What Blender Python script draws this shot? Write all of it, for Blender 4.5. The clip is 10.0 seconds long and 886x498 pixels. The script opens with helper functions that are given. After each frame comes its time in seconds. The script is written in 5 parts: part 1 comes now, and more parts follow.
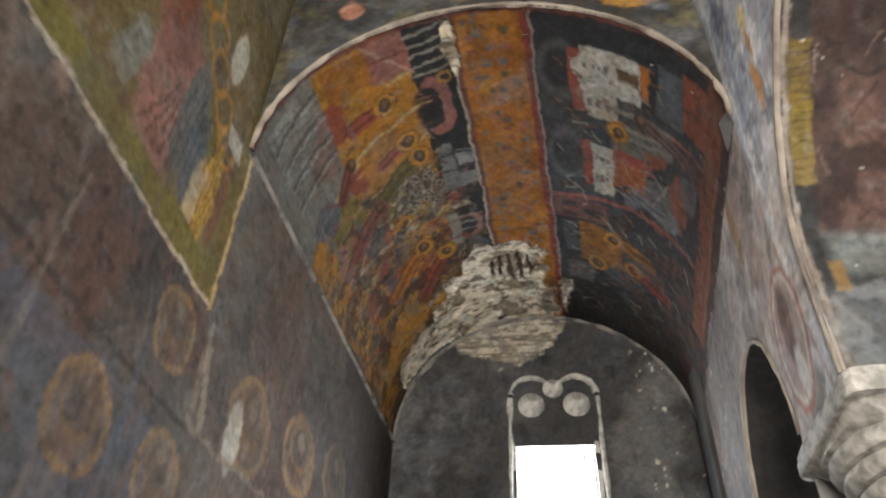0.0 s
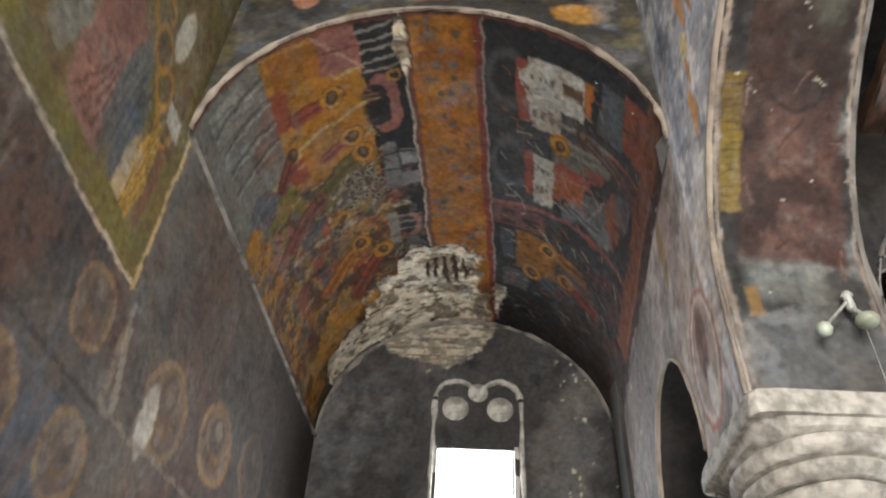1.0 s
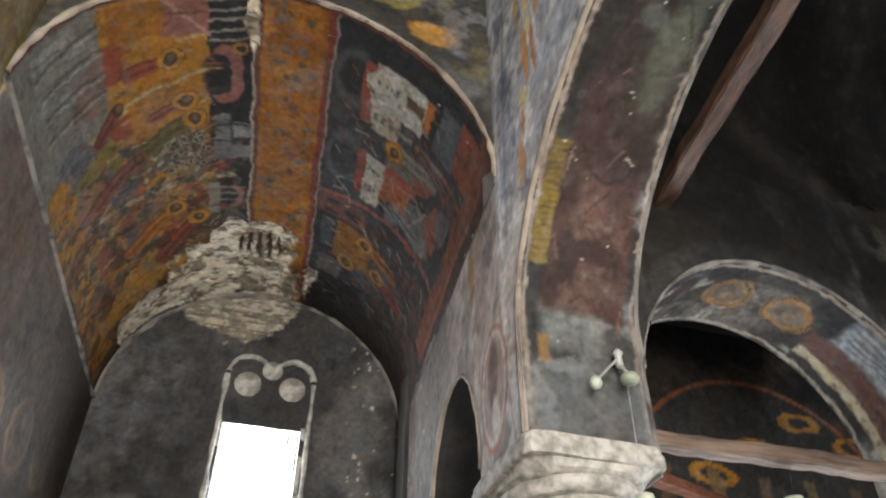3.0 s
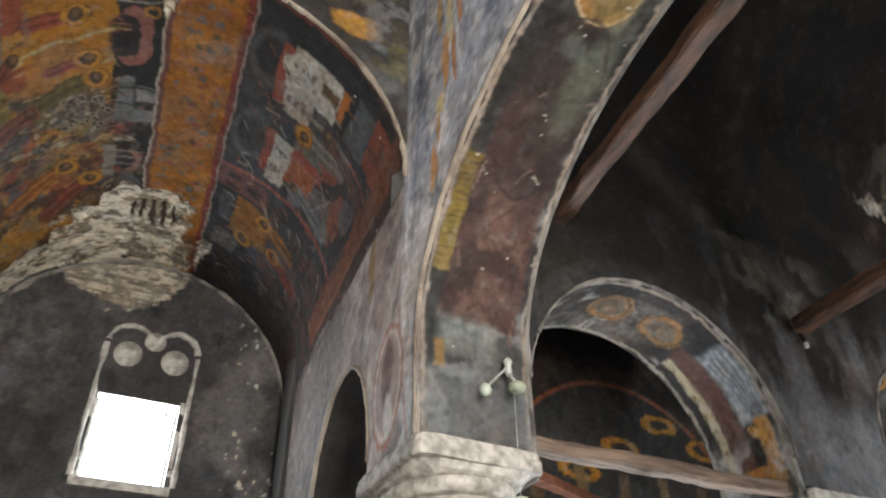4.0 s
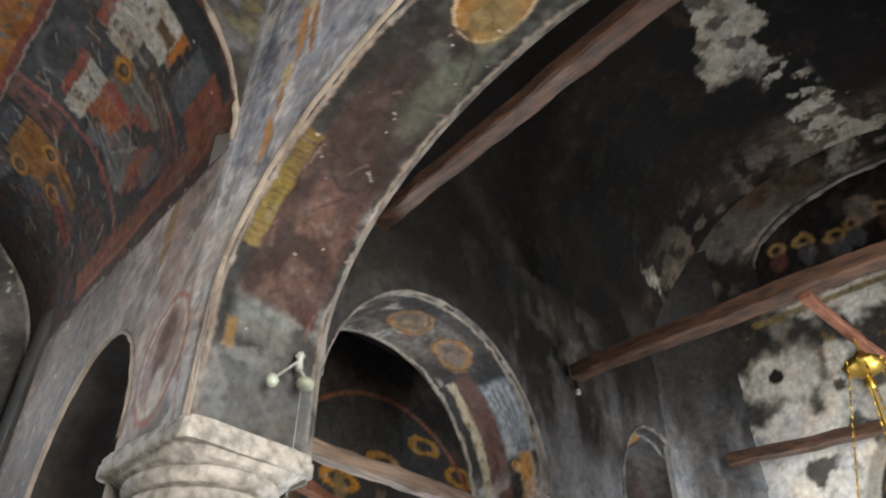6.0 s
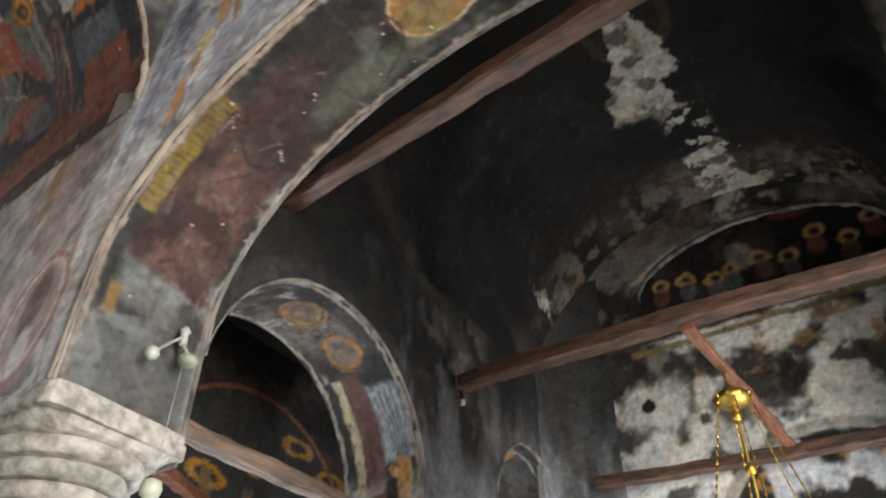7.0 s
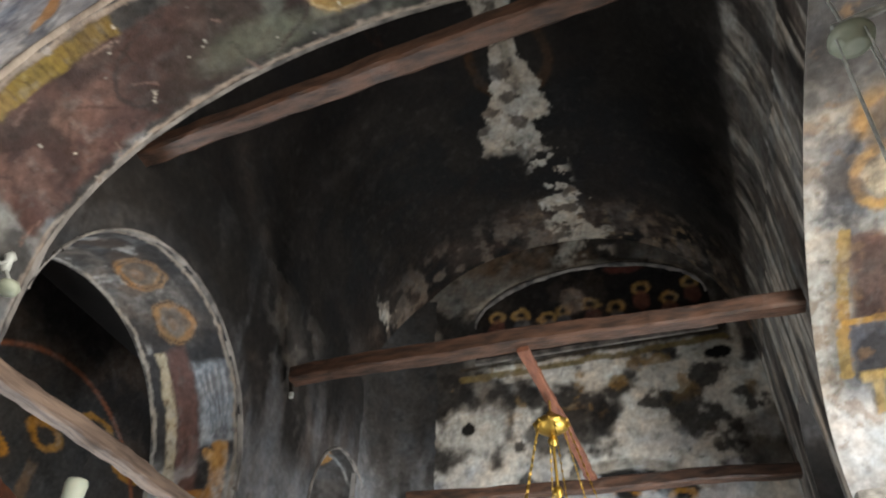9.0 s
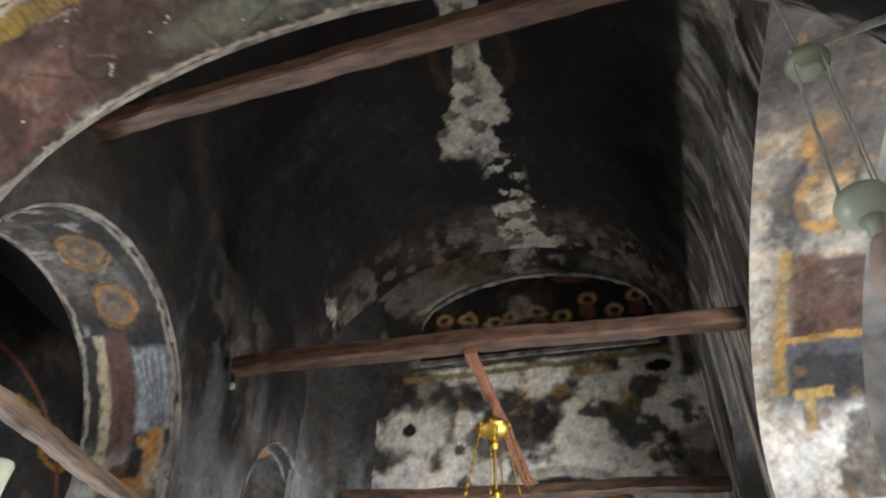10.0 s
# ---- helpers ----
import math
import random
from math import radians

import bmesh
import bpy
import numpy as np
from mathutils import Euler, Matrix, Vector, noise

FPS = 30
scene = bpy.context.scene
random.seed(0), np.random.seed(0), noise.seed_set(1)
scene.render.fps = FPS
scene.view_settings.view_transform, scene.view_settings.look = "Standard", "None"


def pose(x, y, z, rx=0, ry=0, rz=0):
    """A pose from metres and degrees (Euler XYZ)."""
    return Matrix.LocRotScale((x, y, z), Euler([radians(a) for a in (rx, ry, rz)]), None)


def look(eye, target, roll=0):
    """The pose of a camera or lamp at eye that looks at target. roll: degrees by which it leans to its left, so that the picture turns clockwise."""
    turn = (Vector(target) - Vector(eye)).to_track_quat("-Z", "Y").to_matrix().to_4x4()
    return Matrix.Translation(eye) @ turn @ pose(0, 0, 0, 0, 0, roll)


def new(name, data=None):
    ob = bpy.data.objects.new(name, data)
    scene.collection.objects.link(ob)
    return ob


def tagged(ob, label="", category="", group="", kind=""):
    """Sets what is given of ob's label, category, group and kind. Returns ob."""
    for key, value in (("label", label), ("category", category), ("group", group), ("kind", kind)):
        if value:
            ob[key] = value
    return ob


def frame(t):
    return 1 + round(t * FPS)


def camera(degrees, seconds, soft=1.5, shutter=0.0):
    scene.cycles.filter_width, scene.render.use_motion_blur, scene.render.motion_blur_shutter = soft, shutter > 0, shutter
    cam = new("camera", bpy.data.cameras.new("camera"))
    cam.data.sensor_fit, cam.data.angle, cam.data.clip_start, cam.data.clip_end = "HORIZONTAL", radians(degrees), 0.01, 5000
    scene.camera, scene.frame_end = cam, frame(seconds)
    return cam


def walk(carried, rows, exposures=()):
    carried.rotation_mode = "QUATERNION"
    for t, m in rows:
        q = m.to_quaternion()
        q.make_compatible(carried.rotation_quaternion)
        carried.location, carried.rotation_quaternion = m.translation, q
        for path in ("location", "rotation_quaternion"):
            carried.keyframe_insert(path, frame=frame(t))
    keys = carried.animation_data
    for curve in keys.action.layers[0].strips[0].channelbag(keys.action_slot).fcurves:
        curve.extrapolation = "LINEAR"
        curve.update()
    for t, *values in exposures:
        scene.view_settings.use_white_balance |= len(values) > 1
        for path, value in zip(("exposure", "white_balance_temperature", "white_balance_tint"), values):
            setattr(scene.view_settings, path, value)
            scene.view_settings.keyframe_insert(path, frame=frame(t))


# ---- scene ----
cam = camera(61.4, 10.0, 2.2)
PATH = [
    (0, (-0.154, -0.105, 1.786), (-0.500, 2.134, 3.752), 2.78),
    (0.5, (-0.147, -0.093, 1.781), (-0.399, 2.152, 3.755), 2.81),
    (1, (-0.114, -0.111, 1.771), (-0.224, 2.142, 3.750), 3.32),
    (1.5, (-0.102, -0.117, 1.780), (-0.043, 2.134, 3.762), 3.57),
    (2, (-0.101, -0.124, 1.788), (0.145, 2.110, 3.775), 3.71),
    (2.5, (-0.159, -0.260, 1.842), (0.284, 1.986, 3.781), 1.98),
    (4, (-0.417, -0.555, 1.959), (0.687, 1.587, 3.745), -0.94),
    (4.5, (-0.424, -0.532, 1.988), (0.841, 1.527, 3.765), -0.55),
    (5, (-0.430, -0.487, 2.001), (1.002, 1.457, 3.781), -0.23),
    (5.5, (-0.436, -0.450, 1.995), (1.141, 1.368, 3.785), 0.24),
    (6, (-0.410, -0.338, 2.012), (1.330, 1.308, 3.819), 0.14),
    (7.5, (-0.343, -0.179, 1.908), (1.703, 0.933, 3.799), 0.44),
    (8, (-0.310, -0.143, 1.881), (1.791, 0.818, 3.794), 0.36),
    (8.5, (-0.290, -0.066, 1.828), (1.850, 0.749, 3.767), 0.29),
    (9, (-0.295, -0.019, 1.775), (1.880, 0.646, 3.732), 0.35),
    (9.5, (-0.288, -0.000, 1.758), (1.911, 0.547, 3.724), 0.47),
    (10, (-0.274, 0.018, 1.750), (1.939, 0.482, 3.721), 0.49),
]
walk(cam, [(t, look(eye, target, roll)) for t, eye, target, roll in PATH], [(0, 1.2), (2.5, 1.08), (5, 1.08), (10, 1.05)])

# The church stands on the floor z = 0; E is the height of the eye.
E = 1.6

# ---------------- light ----------------
world = bpy.data.worlds.new("sky")
scene.world = world
world.use_nodes = True
wn = world.node_tree
sky = wn.nodes.new("ShaderNodeTexSky")
sky.sky_type, sky.sun_disc, sky.sun_elevation, sky.sun_rotation = "NISHITA", False, radians(40), radians(200)
wn.links.new(sky.outputs[0], wn.nodes["Background"].inputs[0])
wn.nodes["Background"].inputs[1].default_value = 0.1
sun = new("sun", bpy.data.lights.new("sun", "SUN"))
sun.data.energy, sun.data.angle, sun.data.color = 2.5, radians(0.5), (1, 0.95, 0.88)
sun.rotation_euler = (radians(50), 0, radians(160))


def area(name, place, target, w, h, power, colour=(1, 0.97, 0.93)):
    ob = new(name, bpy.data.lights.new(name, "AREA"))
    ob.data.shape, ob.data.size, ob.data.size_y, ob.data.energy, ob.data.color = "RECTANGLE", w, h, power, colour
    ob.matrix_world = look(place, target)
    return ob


# daylight from the bay's window, then unseen fill lamps added west, south and north
area("window_daylight", (-0.01, 6.65, E + 3.05), (-0.2, 2.0, E + 2.6), 0.7, 0.75, 24, (0.86, 0.93, 1))
area("fill_west_low", (-0.3, -4.35, 1.5), (0.3, 3, 3.6), 1.6, 2.6, 250, (1, 0.95, 0.87))
area("fill_west_high", (-0.6, -4.55, 4.2), (-0.2, 3.0, 4.4), 1.3, 1.7, 190, (1, 0.96, 0.89))
area("fill_south_low", (5.6, -1.9, 0.7), (6.2, 0.9, 4.6), 1.4, 0.9, 140, (0.92, 0.96, 1))
area("fill_south_high", (1.3, -4.5, 3.2), (6.4, 0.6, 4.6), 2.4, 1.4, 70, (0.88, 0.95, 1))
area("fill_north", (3.9, 4.3, 0.9), (4.4, -1.4, 3.6), 2.2, 1.2, 110, (0.9, 0.96, 1))

# ---------------- noise and colour for the painters ----------------


def lin(r, g, b):
    """Linear colour from display values 0 to 255."""
    return np.array([((v / 255 + 0.055) / 1.055) ** 2.4 if v > 10 else v / 3294 for v in (r, g, b)])


def hashed(i, j, k, seed):
    h = (i * 374761393 + j * 668265263 + k * 2147483647 + seed * 974634) & 0xFFFFFFFF
    h = ((h ^ (h >> 13)) * 1274126177) & 0xFFFFFFFF
    return ((h ^ (h >> 16)) & 0xFFFF) / 65535.0


def value_noise(p, seed):
    q = np.floor(p).astype(np.int64)
    f = p - q
    f = f * f * (3 - 2 * f)
    out = 0
    for a in (0, 1):
        for b in (0, 1):
            for c in (0, 1):
                w = (f[:, 0] if a else 1 - f[:, 0]) * (f[:, 1] if b else 1 - f[:, 1]) * (f[:, 2] if c else 1 - f[:, 2])
                out = out + w * hashed(q[:, 0] + a, q[:, 1] + b, q[:, 2] + c, seed)
    return out


def fbm(p, scale, octaves=4, seed=1, stretch=(1, 1, 1)):
    """Layered noise between 0 and 1 at places p, with features of about 1/scale metres."""
    p = p * np.array(stretch) * scale
    total, amp, norm = 0, 1.0, 0
    for n in range(octaves):
        total, norm = total + amp * value_noise(p + 17.3 * n, seed + n), norm + amp
        p, amp = p * 2.03, amp * 0.55
    return total / norm


def step(a, b, x):
    t = np.clip((x - a) / (b - a), 0, 1)
    return t * t * (3 - 2 * t)


class Canvas:
    """A painted wall: colours at the points of a grid, painted layer over layer. a, b: two coordinates along the wall in metres, warped a little, so that edges are hand-drawn."""

    def __init__(self, P, a, b, ground, seed):
        self.P, self.seed = P, seed
        self.a0, self.b0 = a, b
        self.a = a + 0.06 * (fbm(P, 5, 3, seed) - 0.5) + 0.035 * (fbm(P, 24, 3, seed + 3) - 0.5)
        self.b = b + 0.06 * (fbm(P, 5, 3, seed + 9) - 0.5) + 0.035 * (fbm(P, 24, 3, seed + 13) - 0.5)
        self.c = np.tile(np.array(ground, float), (len(P), 1))
        self.d = np.zeros(len(P))

    def lay(self, mask, colour, alpha=1.0):
        m = (np.clip(mask, 0, 1) * alpha)[:, None]
        self.c = self.c * (1 - m) + np.array(colour) * m
        return self

    def box(self, a0, a1, b0, b1, colour, alpha=1.0, soft=0.012, turn=0.0):
        ca, cb = (a0 + a1) / 2, (b0 + b1) / 2
        u, v = self.a - ca, self.b - cb
        c, s = math.cos(turn), math.sin(turn)
        u, v = c * u + s * v, c * v - s * u
        d = np.maximum(np.abs(u) - abs(a1 - a0) / 2, np.abs(v) - abs(b1 - b0) / 2)
        return self.lay(1 - step(-soft, soft, d), colour, alpha)

    def line(self, a0, b0, a1, b1, width, colour, alpha=1.0, soft=0.008):
        dx, dy = a1 - a0, b1 - b0
        t = np.clip(((self.a - a0) * dx + (self.b - b0) * dy) / (dx * dx + dy * dy), 0, 1)
        d = np.hypot(self.a - a0 - t * dx, self.b - b0 - t * dy)
        return self.lay(1 - step(width / 2 - soft, width / 2 + soft, d), colour, alpha)

    def disc(self, a, b, ra, rb, colour, alpha=1.0, soft=0.06, hole=0.0, wob=0.0):
        d = np.hypot((self.a - a) / ra, (self.b - b) / rb)
        if wob:
            d = d + wob * (fbm(self.P, 6, 4, self.seed + 31) - 0.5) * 2
        m = 1 - step(1 - soft, 1 + soft, d)
        if hole:
            m = m * step(hole - soft, hole + soft, d)
        return self.lay(m, colour, alpha)

    def blotch(self, scale, low, high, colour, alpha=1.0, seed=0, octaves=5, stretch=(1, 1, 1), where=None):
        m = step(low, high, fbm(self.P, scale, octaves, self.seed + 50 + seed, stretch))
        if where is not None:
            m = m * where
        return self.lay(m, colour, alpha)

    def mottle(self, colours, scale, alpha, seed=0, where=None, octaves=3, width=0.1):
        """Many brush-sized patches of the given colours."""
        for n, colour in enumerate(colours):
            m = step(0.56, 0.56 + width, fbm(self.P, scale * (1 + 0.17 * n), octaves, self.seed + 100 + seed + 7 * n))
            self.lay(m if where is None else m * where, colour, alpha)
        return self

    def inside(self, a0, a1, b0, b1, soft=0.02):
        d = np.maximum(np.abs(self.a - (a0 + a1) / 2) - (a1 - a0) / 2, np.abs(self.b - (b0 + b1) / 2) - (b1 - b0) / 2)
        return 1 - step(-soft, soft, d)

    def loss(self, mask, depth, colour):
        """Plaster fallen away: another colour, and a recess with an uneven floor."""
        self.lay(mask, colour)
        rough = fbm(self.P, 14, 4, self.seed + 77)
        self.c = self.c * (1 - 0.35 * (mask * (0.8 - rough))[:, None].clip(0, 1))
        self.d = self.d - mask * depth * (0.4 + 0.9 * rough)
        return self

    def finish(self, grime=0.25, seed=0):
        # brush marks, rubbed places and specks of wear
        tone = fbm(self.P, 11, 4, self.seed + 230)
        warm = fbm(self.P, 7, 4, self.seed + 240) - 0.5
        self.c = self.c * (0.62 + 0.76 * tone[:, None]) * (1 + warm[:, None] * np.array([0.35, 0.0, -0.3]))
        rub = step(0.55, 0.72, fbm(self.P, 16, 5, self.seed + 250)) * step(0.35, 0.6, fbm(self.P, 1.7, 3, self.seed + 255))
        grey = self.c.mean(1, keepdims=True)
        self.c = self.c + (rub * 0.45)[:, None] * (1.1 * grey + np.array([0.02, 0.019, 0.017]) - self.c * 0.6)
        dark = step(0.58, 0.74, fbm(self.P, 13, 5, self.seed + 260))
        self.c = self.c * (1 - 0.34 * dark[:, None])
        # a film of soot and lime dust dulls the colours unevenly
        film = 0.06 + 0.28 * step(0.42, 0.68, fbm(self.P, 3.1, 5, self.seed + 270))
        grey = self.c.mean(1, keepdims=True)
        self.c = self.c * (1 - film[:, None]) + film[:, None] * (0.7 * grey * np.array([1.06, 0.99, 0.9]) + np.array([0.022, 0.018, 0.014]))
        wipe = step(0.60, 0.72, fbm(self.P, 9, 5, self.seed + 280, (0.5, 0.5, 1.6))) * step(0.46, 0.6, fbm(self.P, 2.3, 3, self.seed + 285))
        self.c = self.c + (wipe * 0.3)[:, None] * (1.5 * grey + 0.012 - self.c)
        g = fbm(self.P, 1.3, 5, self.seed + 200 + seed)
        f = fbm(self.P, 40, 3, self.seed + 210)
        self.c = self.c * (1 - grime * (g - 0.3)[:, None]) * (0.76 + 0.48 * f[:, None])
        self.d = self.d + 0.010 * (fbm(self.P, 2.2, 4, self.seed + 220) - 0.5) + 0.004 * (fbm(self.P, 18, 3, self.seed + 221) - 0.5)
        return self


# ---------------- materials ----------------
def material(name, base=(0.5, 0.5, 0.5), rough=0.85, metal=0.0, second=None, scale=8.0, bump=0.15, bump_scale=60.0, paint=False, stretch=(1, 1, 1), random_shift=0.0):
    m = bpy.data.materials.new(name)
    m.use_nodes = True
    t = m.node_tree
    bs = t.nodes["Principled BSDF"]
    bs.inputs["Specular IOR Level"].default_value = 0.22 if paint else 0.5
    bs.inputs["Roughness"].default_value, bs.inputs["Metallic"].default_value = rough, metal
    co = t.nodes.new("ShaderNodeTexCoord")
    mp = t.nodes.new("ShaderNodeMapping")
    mp.inputs["Scale"].default_value = stretch
    t.links.new(co.outputs["Object"], mp.inputs["Vector"])
    n1 = t.nodes.new("ShaderNodeTexNoise")
    n1.inputs["Scale"].default_value, n1.inputs["Detail"].default_value = scale, 8
    n2 = t.nodes.new("ShaderNodeTexNoise")
    n2.inputs["Scale"].default_value, n2.inputs["Detail"].default_value = bump_scale, 6
    for n in (n1, n2):
        t.links.new(mp.outputs[0], n.inputs["Vector"])
    mix = t.nodes.new("ShaderNodeMix")
    mix.data_type = "RGBA"
    ramp = t.nodes.new("ShaderNodeValToRGB")
    ramp.color_ramp.elements[0].position, ramp.color_ramp.elements[1].position = 0.38, 0.64
    t.links.new(n1.outputs["Fac"], ramp.inputs[0])
    t.links.new(ramp.outputs[0], mix.inputs["Factor"])
    if paint:
        at = t.nodes.new("ShaderNodeAttribute")
        at.attribute_name = "paint"
        dk = t.nodes.new("ShaderNodeMix")
        dk.data_type, dk.blend_type = "RGBA", "MULTIPLY"
        dk.inputs["Factor"].default_value = 1.0
        dk.inputs[7].default_value = (0.80, 0.79, 0.78, 1)
        t.links.new(at.outputs["Color"], dk.inputs[6])
        t.links.new(at.outputs["Color"], mix.inputs[6])
        t.links.new(dk.outputs[2], mix.inputs[7])
    else:
        second = second or tuple(0.7 * v for v in base)
        mix.inputs[6].default_value, mix.inputs[7].default_value = (*base, 1), (*second, 1)
    t.links.new(mix.outputs[2], bs.inputs["Base Color"])
    bp = t.nodes.new("ShaderNodeBump")
    bp.inputs["Strength"].default_value, bp.inputs["Distance"].default_value = bump, 0.01
    t.links.new(n2.outputs["Fac"], bp.inputs["Height"])
    t.links.new(bp.outputs[0], bs.inputs["Normal"])
    rr = t.nodes.new("ShaderNodeMapRange")
    rr.inputs[3].default_value, rr.inputs[4].default_value = max(rough - 0.12, 0.03), min(rough + 0.1, 1)
    t.links.new(n1.outputs["Fac"], rr.inputs[0])
    t.links.new(rr.outputs[0], bs.inputs["Roughness"])
    return m


fresco = material("fresco", rough=0.78, paint=True, scale=22, bump=0.35, bump_scale=90)
fresco_matt = material("fresco_matt", rough=0.85, paint=True, scale=22, bump=0.35, bump_scale=90)
stone = material("limewashed_stone", (0.46, 0.44, 0.40), 0.7, second=(0.22, 0.21, 0.19), scale=13, bump=0.6, bump_scale=30)
capital_stone = material("worn_capital_stone", (0.42, 0.39, 0.355), 0.75, second=(0.19, 0.182, 0.16), scale=16, bump=0.9, bump_scale=32)
# near-black copy of the aisle plaster, its tone standing in for shade
shade_black = material("black_shade_plaster", (0.014, 0.012, 0.011), 0.9, second=(0.008, 0.007, 0.007), scale=2.0, bump=0.4, bump_scale=30)
column_stone = material("rose_limewash", (0.55, 0.40, 0.34), 0.7, second=(0.42, 0.33, 0.29), scale=5, bump=0.4)
plaster = material("grey_plaster", (0.22, 0.21, 0.20), 0.9, second=(0.10, 0.10, 0.10), scale=2.5, bump=0.4, bump_scale=30)
soot = material("sooty_plaster", (0.05, 0.045, 0.04), 0.85, second=(0.02, 0.02, 0.02), scale=2.0, bump=0.4, bump_scale=30)
floor_stone = material("floor_stone", (0.25, 0.23, 0.20), 0.7, second=(0.16, 0.15, 0.13), scale=3)
wood = material("tie_beam_wood", (0.095, 0.048, 0.03), 0.5, second=(0.028, 0.016, 0.011), scale=7, bump=0.9, bump_scale=22, stretch=(3.5, 0.8, 3.5))
wood_red = material("red_brown_wood", (0.19, 0.075, 0.042), 0.55, second=(0.10, 0.038, 0.024), scale=4, bump=0.5, bump_scale=16, stretch=(0.8, 8, 8))
wood_grey = material("weathered_grey_wood", (0.155, 0.105, 0.075), 0.65, second=(0.06, 0.038, 0.027), scale=4, bump=0.7, bump_scale=14, stretch=(0.8, 9, 9))
gilt = material("gilt_brass", (0.52, 0.35, 0.09), 0.42, 1.0, second=(0.5, 0.32, 0.06), scale=25, bump=0.2)
iron = material("dark_iron", (0.04, 0.035, 0.03), 0.5, 0.8)
milk_glass = material("milky_glass", (0.44, 0.46, 0.37), 0.35, second=(0.32, 0.38, 0.33), scale=6, bump=0.02)
enamel = material("pale_green_enamel", (0.26, 0.28, 0.21), 0.55, second=(0.17, 0.19, 0.14), scale=10, bump=0.05)
white_metal = material("white_painted_metal", (0.42, 0.43, 0.40), 0.4, second=(0.22, 0.23, 0.21), scale=15, bump=0.05)


def glow(name, colour, strength):
    m = bpy.data.materials.new(name)
    m.use_nodes = True
    t = m.node_tree
    t.nodes.remove(t.nodes["Principled BSDF"])
    em = t.nodes.new("ShaderNodeEmission")
    em.inputs[0].default_value, em.inputs[1].default_value = (*colour, 1), strength
    t.links.new(em.outputs[0], t.nodes["Material Output"].inputs[0])
    return m


daylight = glow("bright_sky", (0.93, 0.96, 1.0), 12.0)

# ---------------- mesh makers ----------------


def link(name, verts, faces, mat, parent=None, label="", smooth=False):
    me = bpy.data.meshes.new(name)
    me.from_pydata([tuple(v) for v in verts], [], faces)
    me.materials.append(mat)
    me.validate()
    if smooth:
        me.polygons.foreach_set("use_smooth", [True] * len(me.polygons))
    ob = new(name, me)
    if parent:
        ob.parent = parent
    if label:
        ob["label"] = label
    return ob


def part(name, bm, mat, parent=None, label="", smooth=False):
    me = bpy.data.meshes.new(name)
    bmesh.ops.recalc_face_normals(bm, faces=bm.faces)
    bm.to_mesh(me)
    bm.free()
    me.materials.append(mat)
    if smooth:
        me.polygons.foreach_set("use_smooth", [True] * len(me.polygons))
    ob = new(name, me)
    if parent:
        ob.parent = parent
    if label:
        ob["label"] = label
    return ob


def box(name, x0, x1, y0, y1, z0, z1, mat, parent=None, label="", bevel=0.0):
    bm = bmesh.new()
    bmesh.ops.create_cube(bm, size=1, matrix=Matrix.LocRotScale(((x0 + x1) / 2, (y0 + y1) / 2, (z0 + z1) / 2), None, (x1 - x0, y1 - y0, z1 - z0)))
    if bevel:
        bmesh.ops.bevel(bm, geom=bm.edges[:], offset=bevel, segments=2, affect="EDGES")
    return part(name, bm, mat, parent, label)


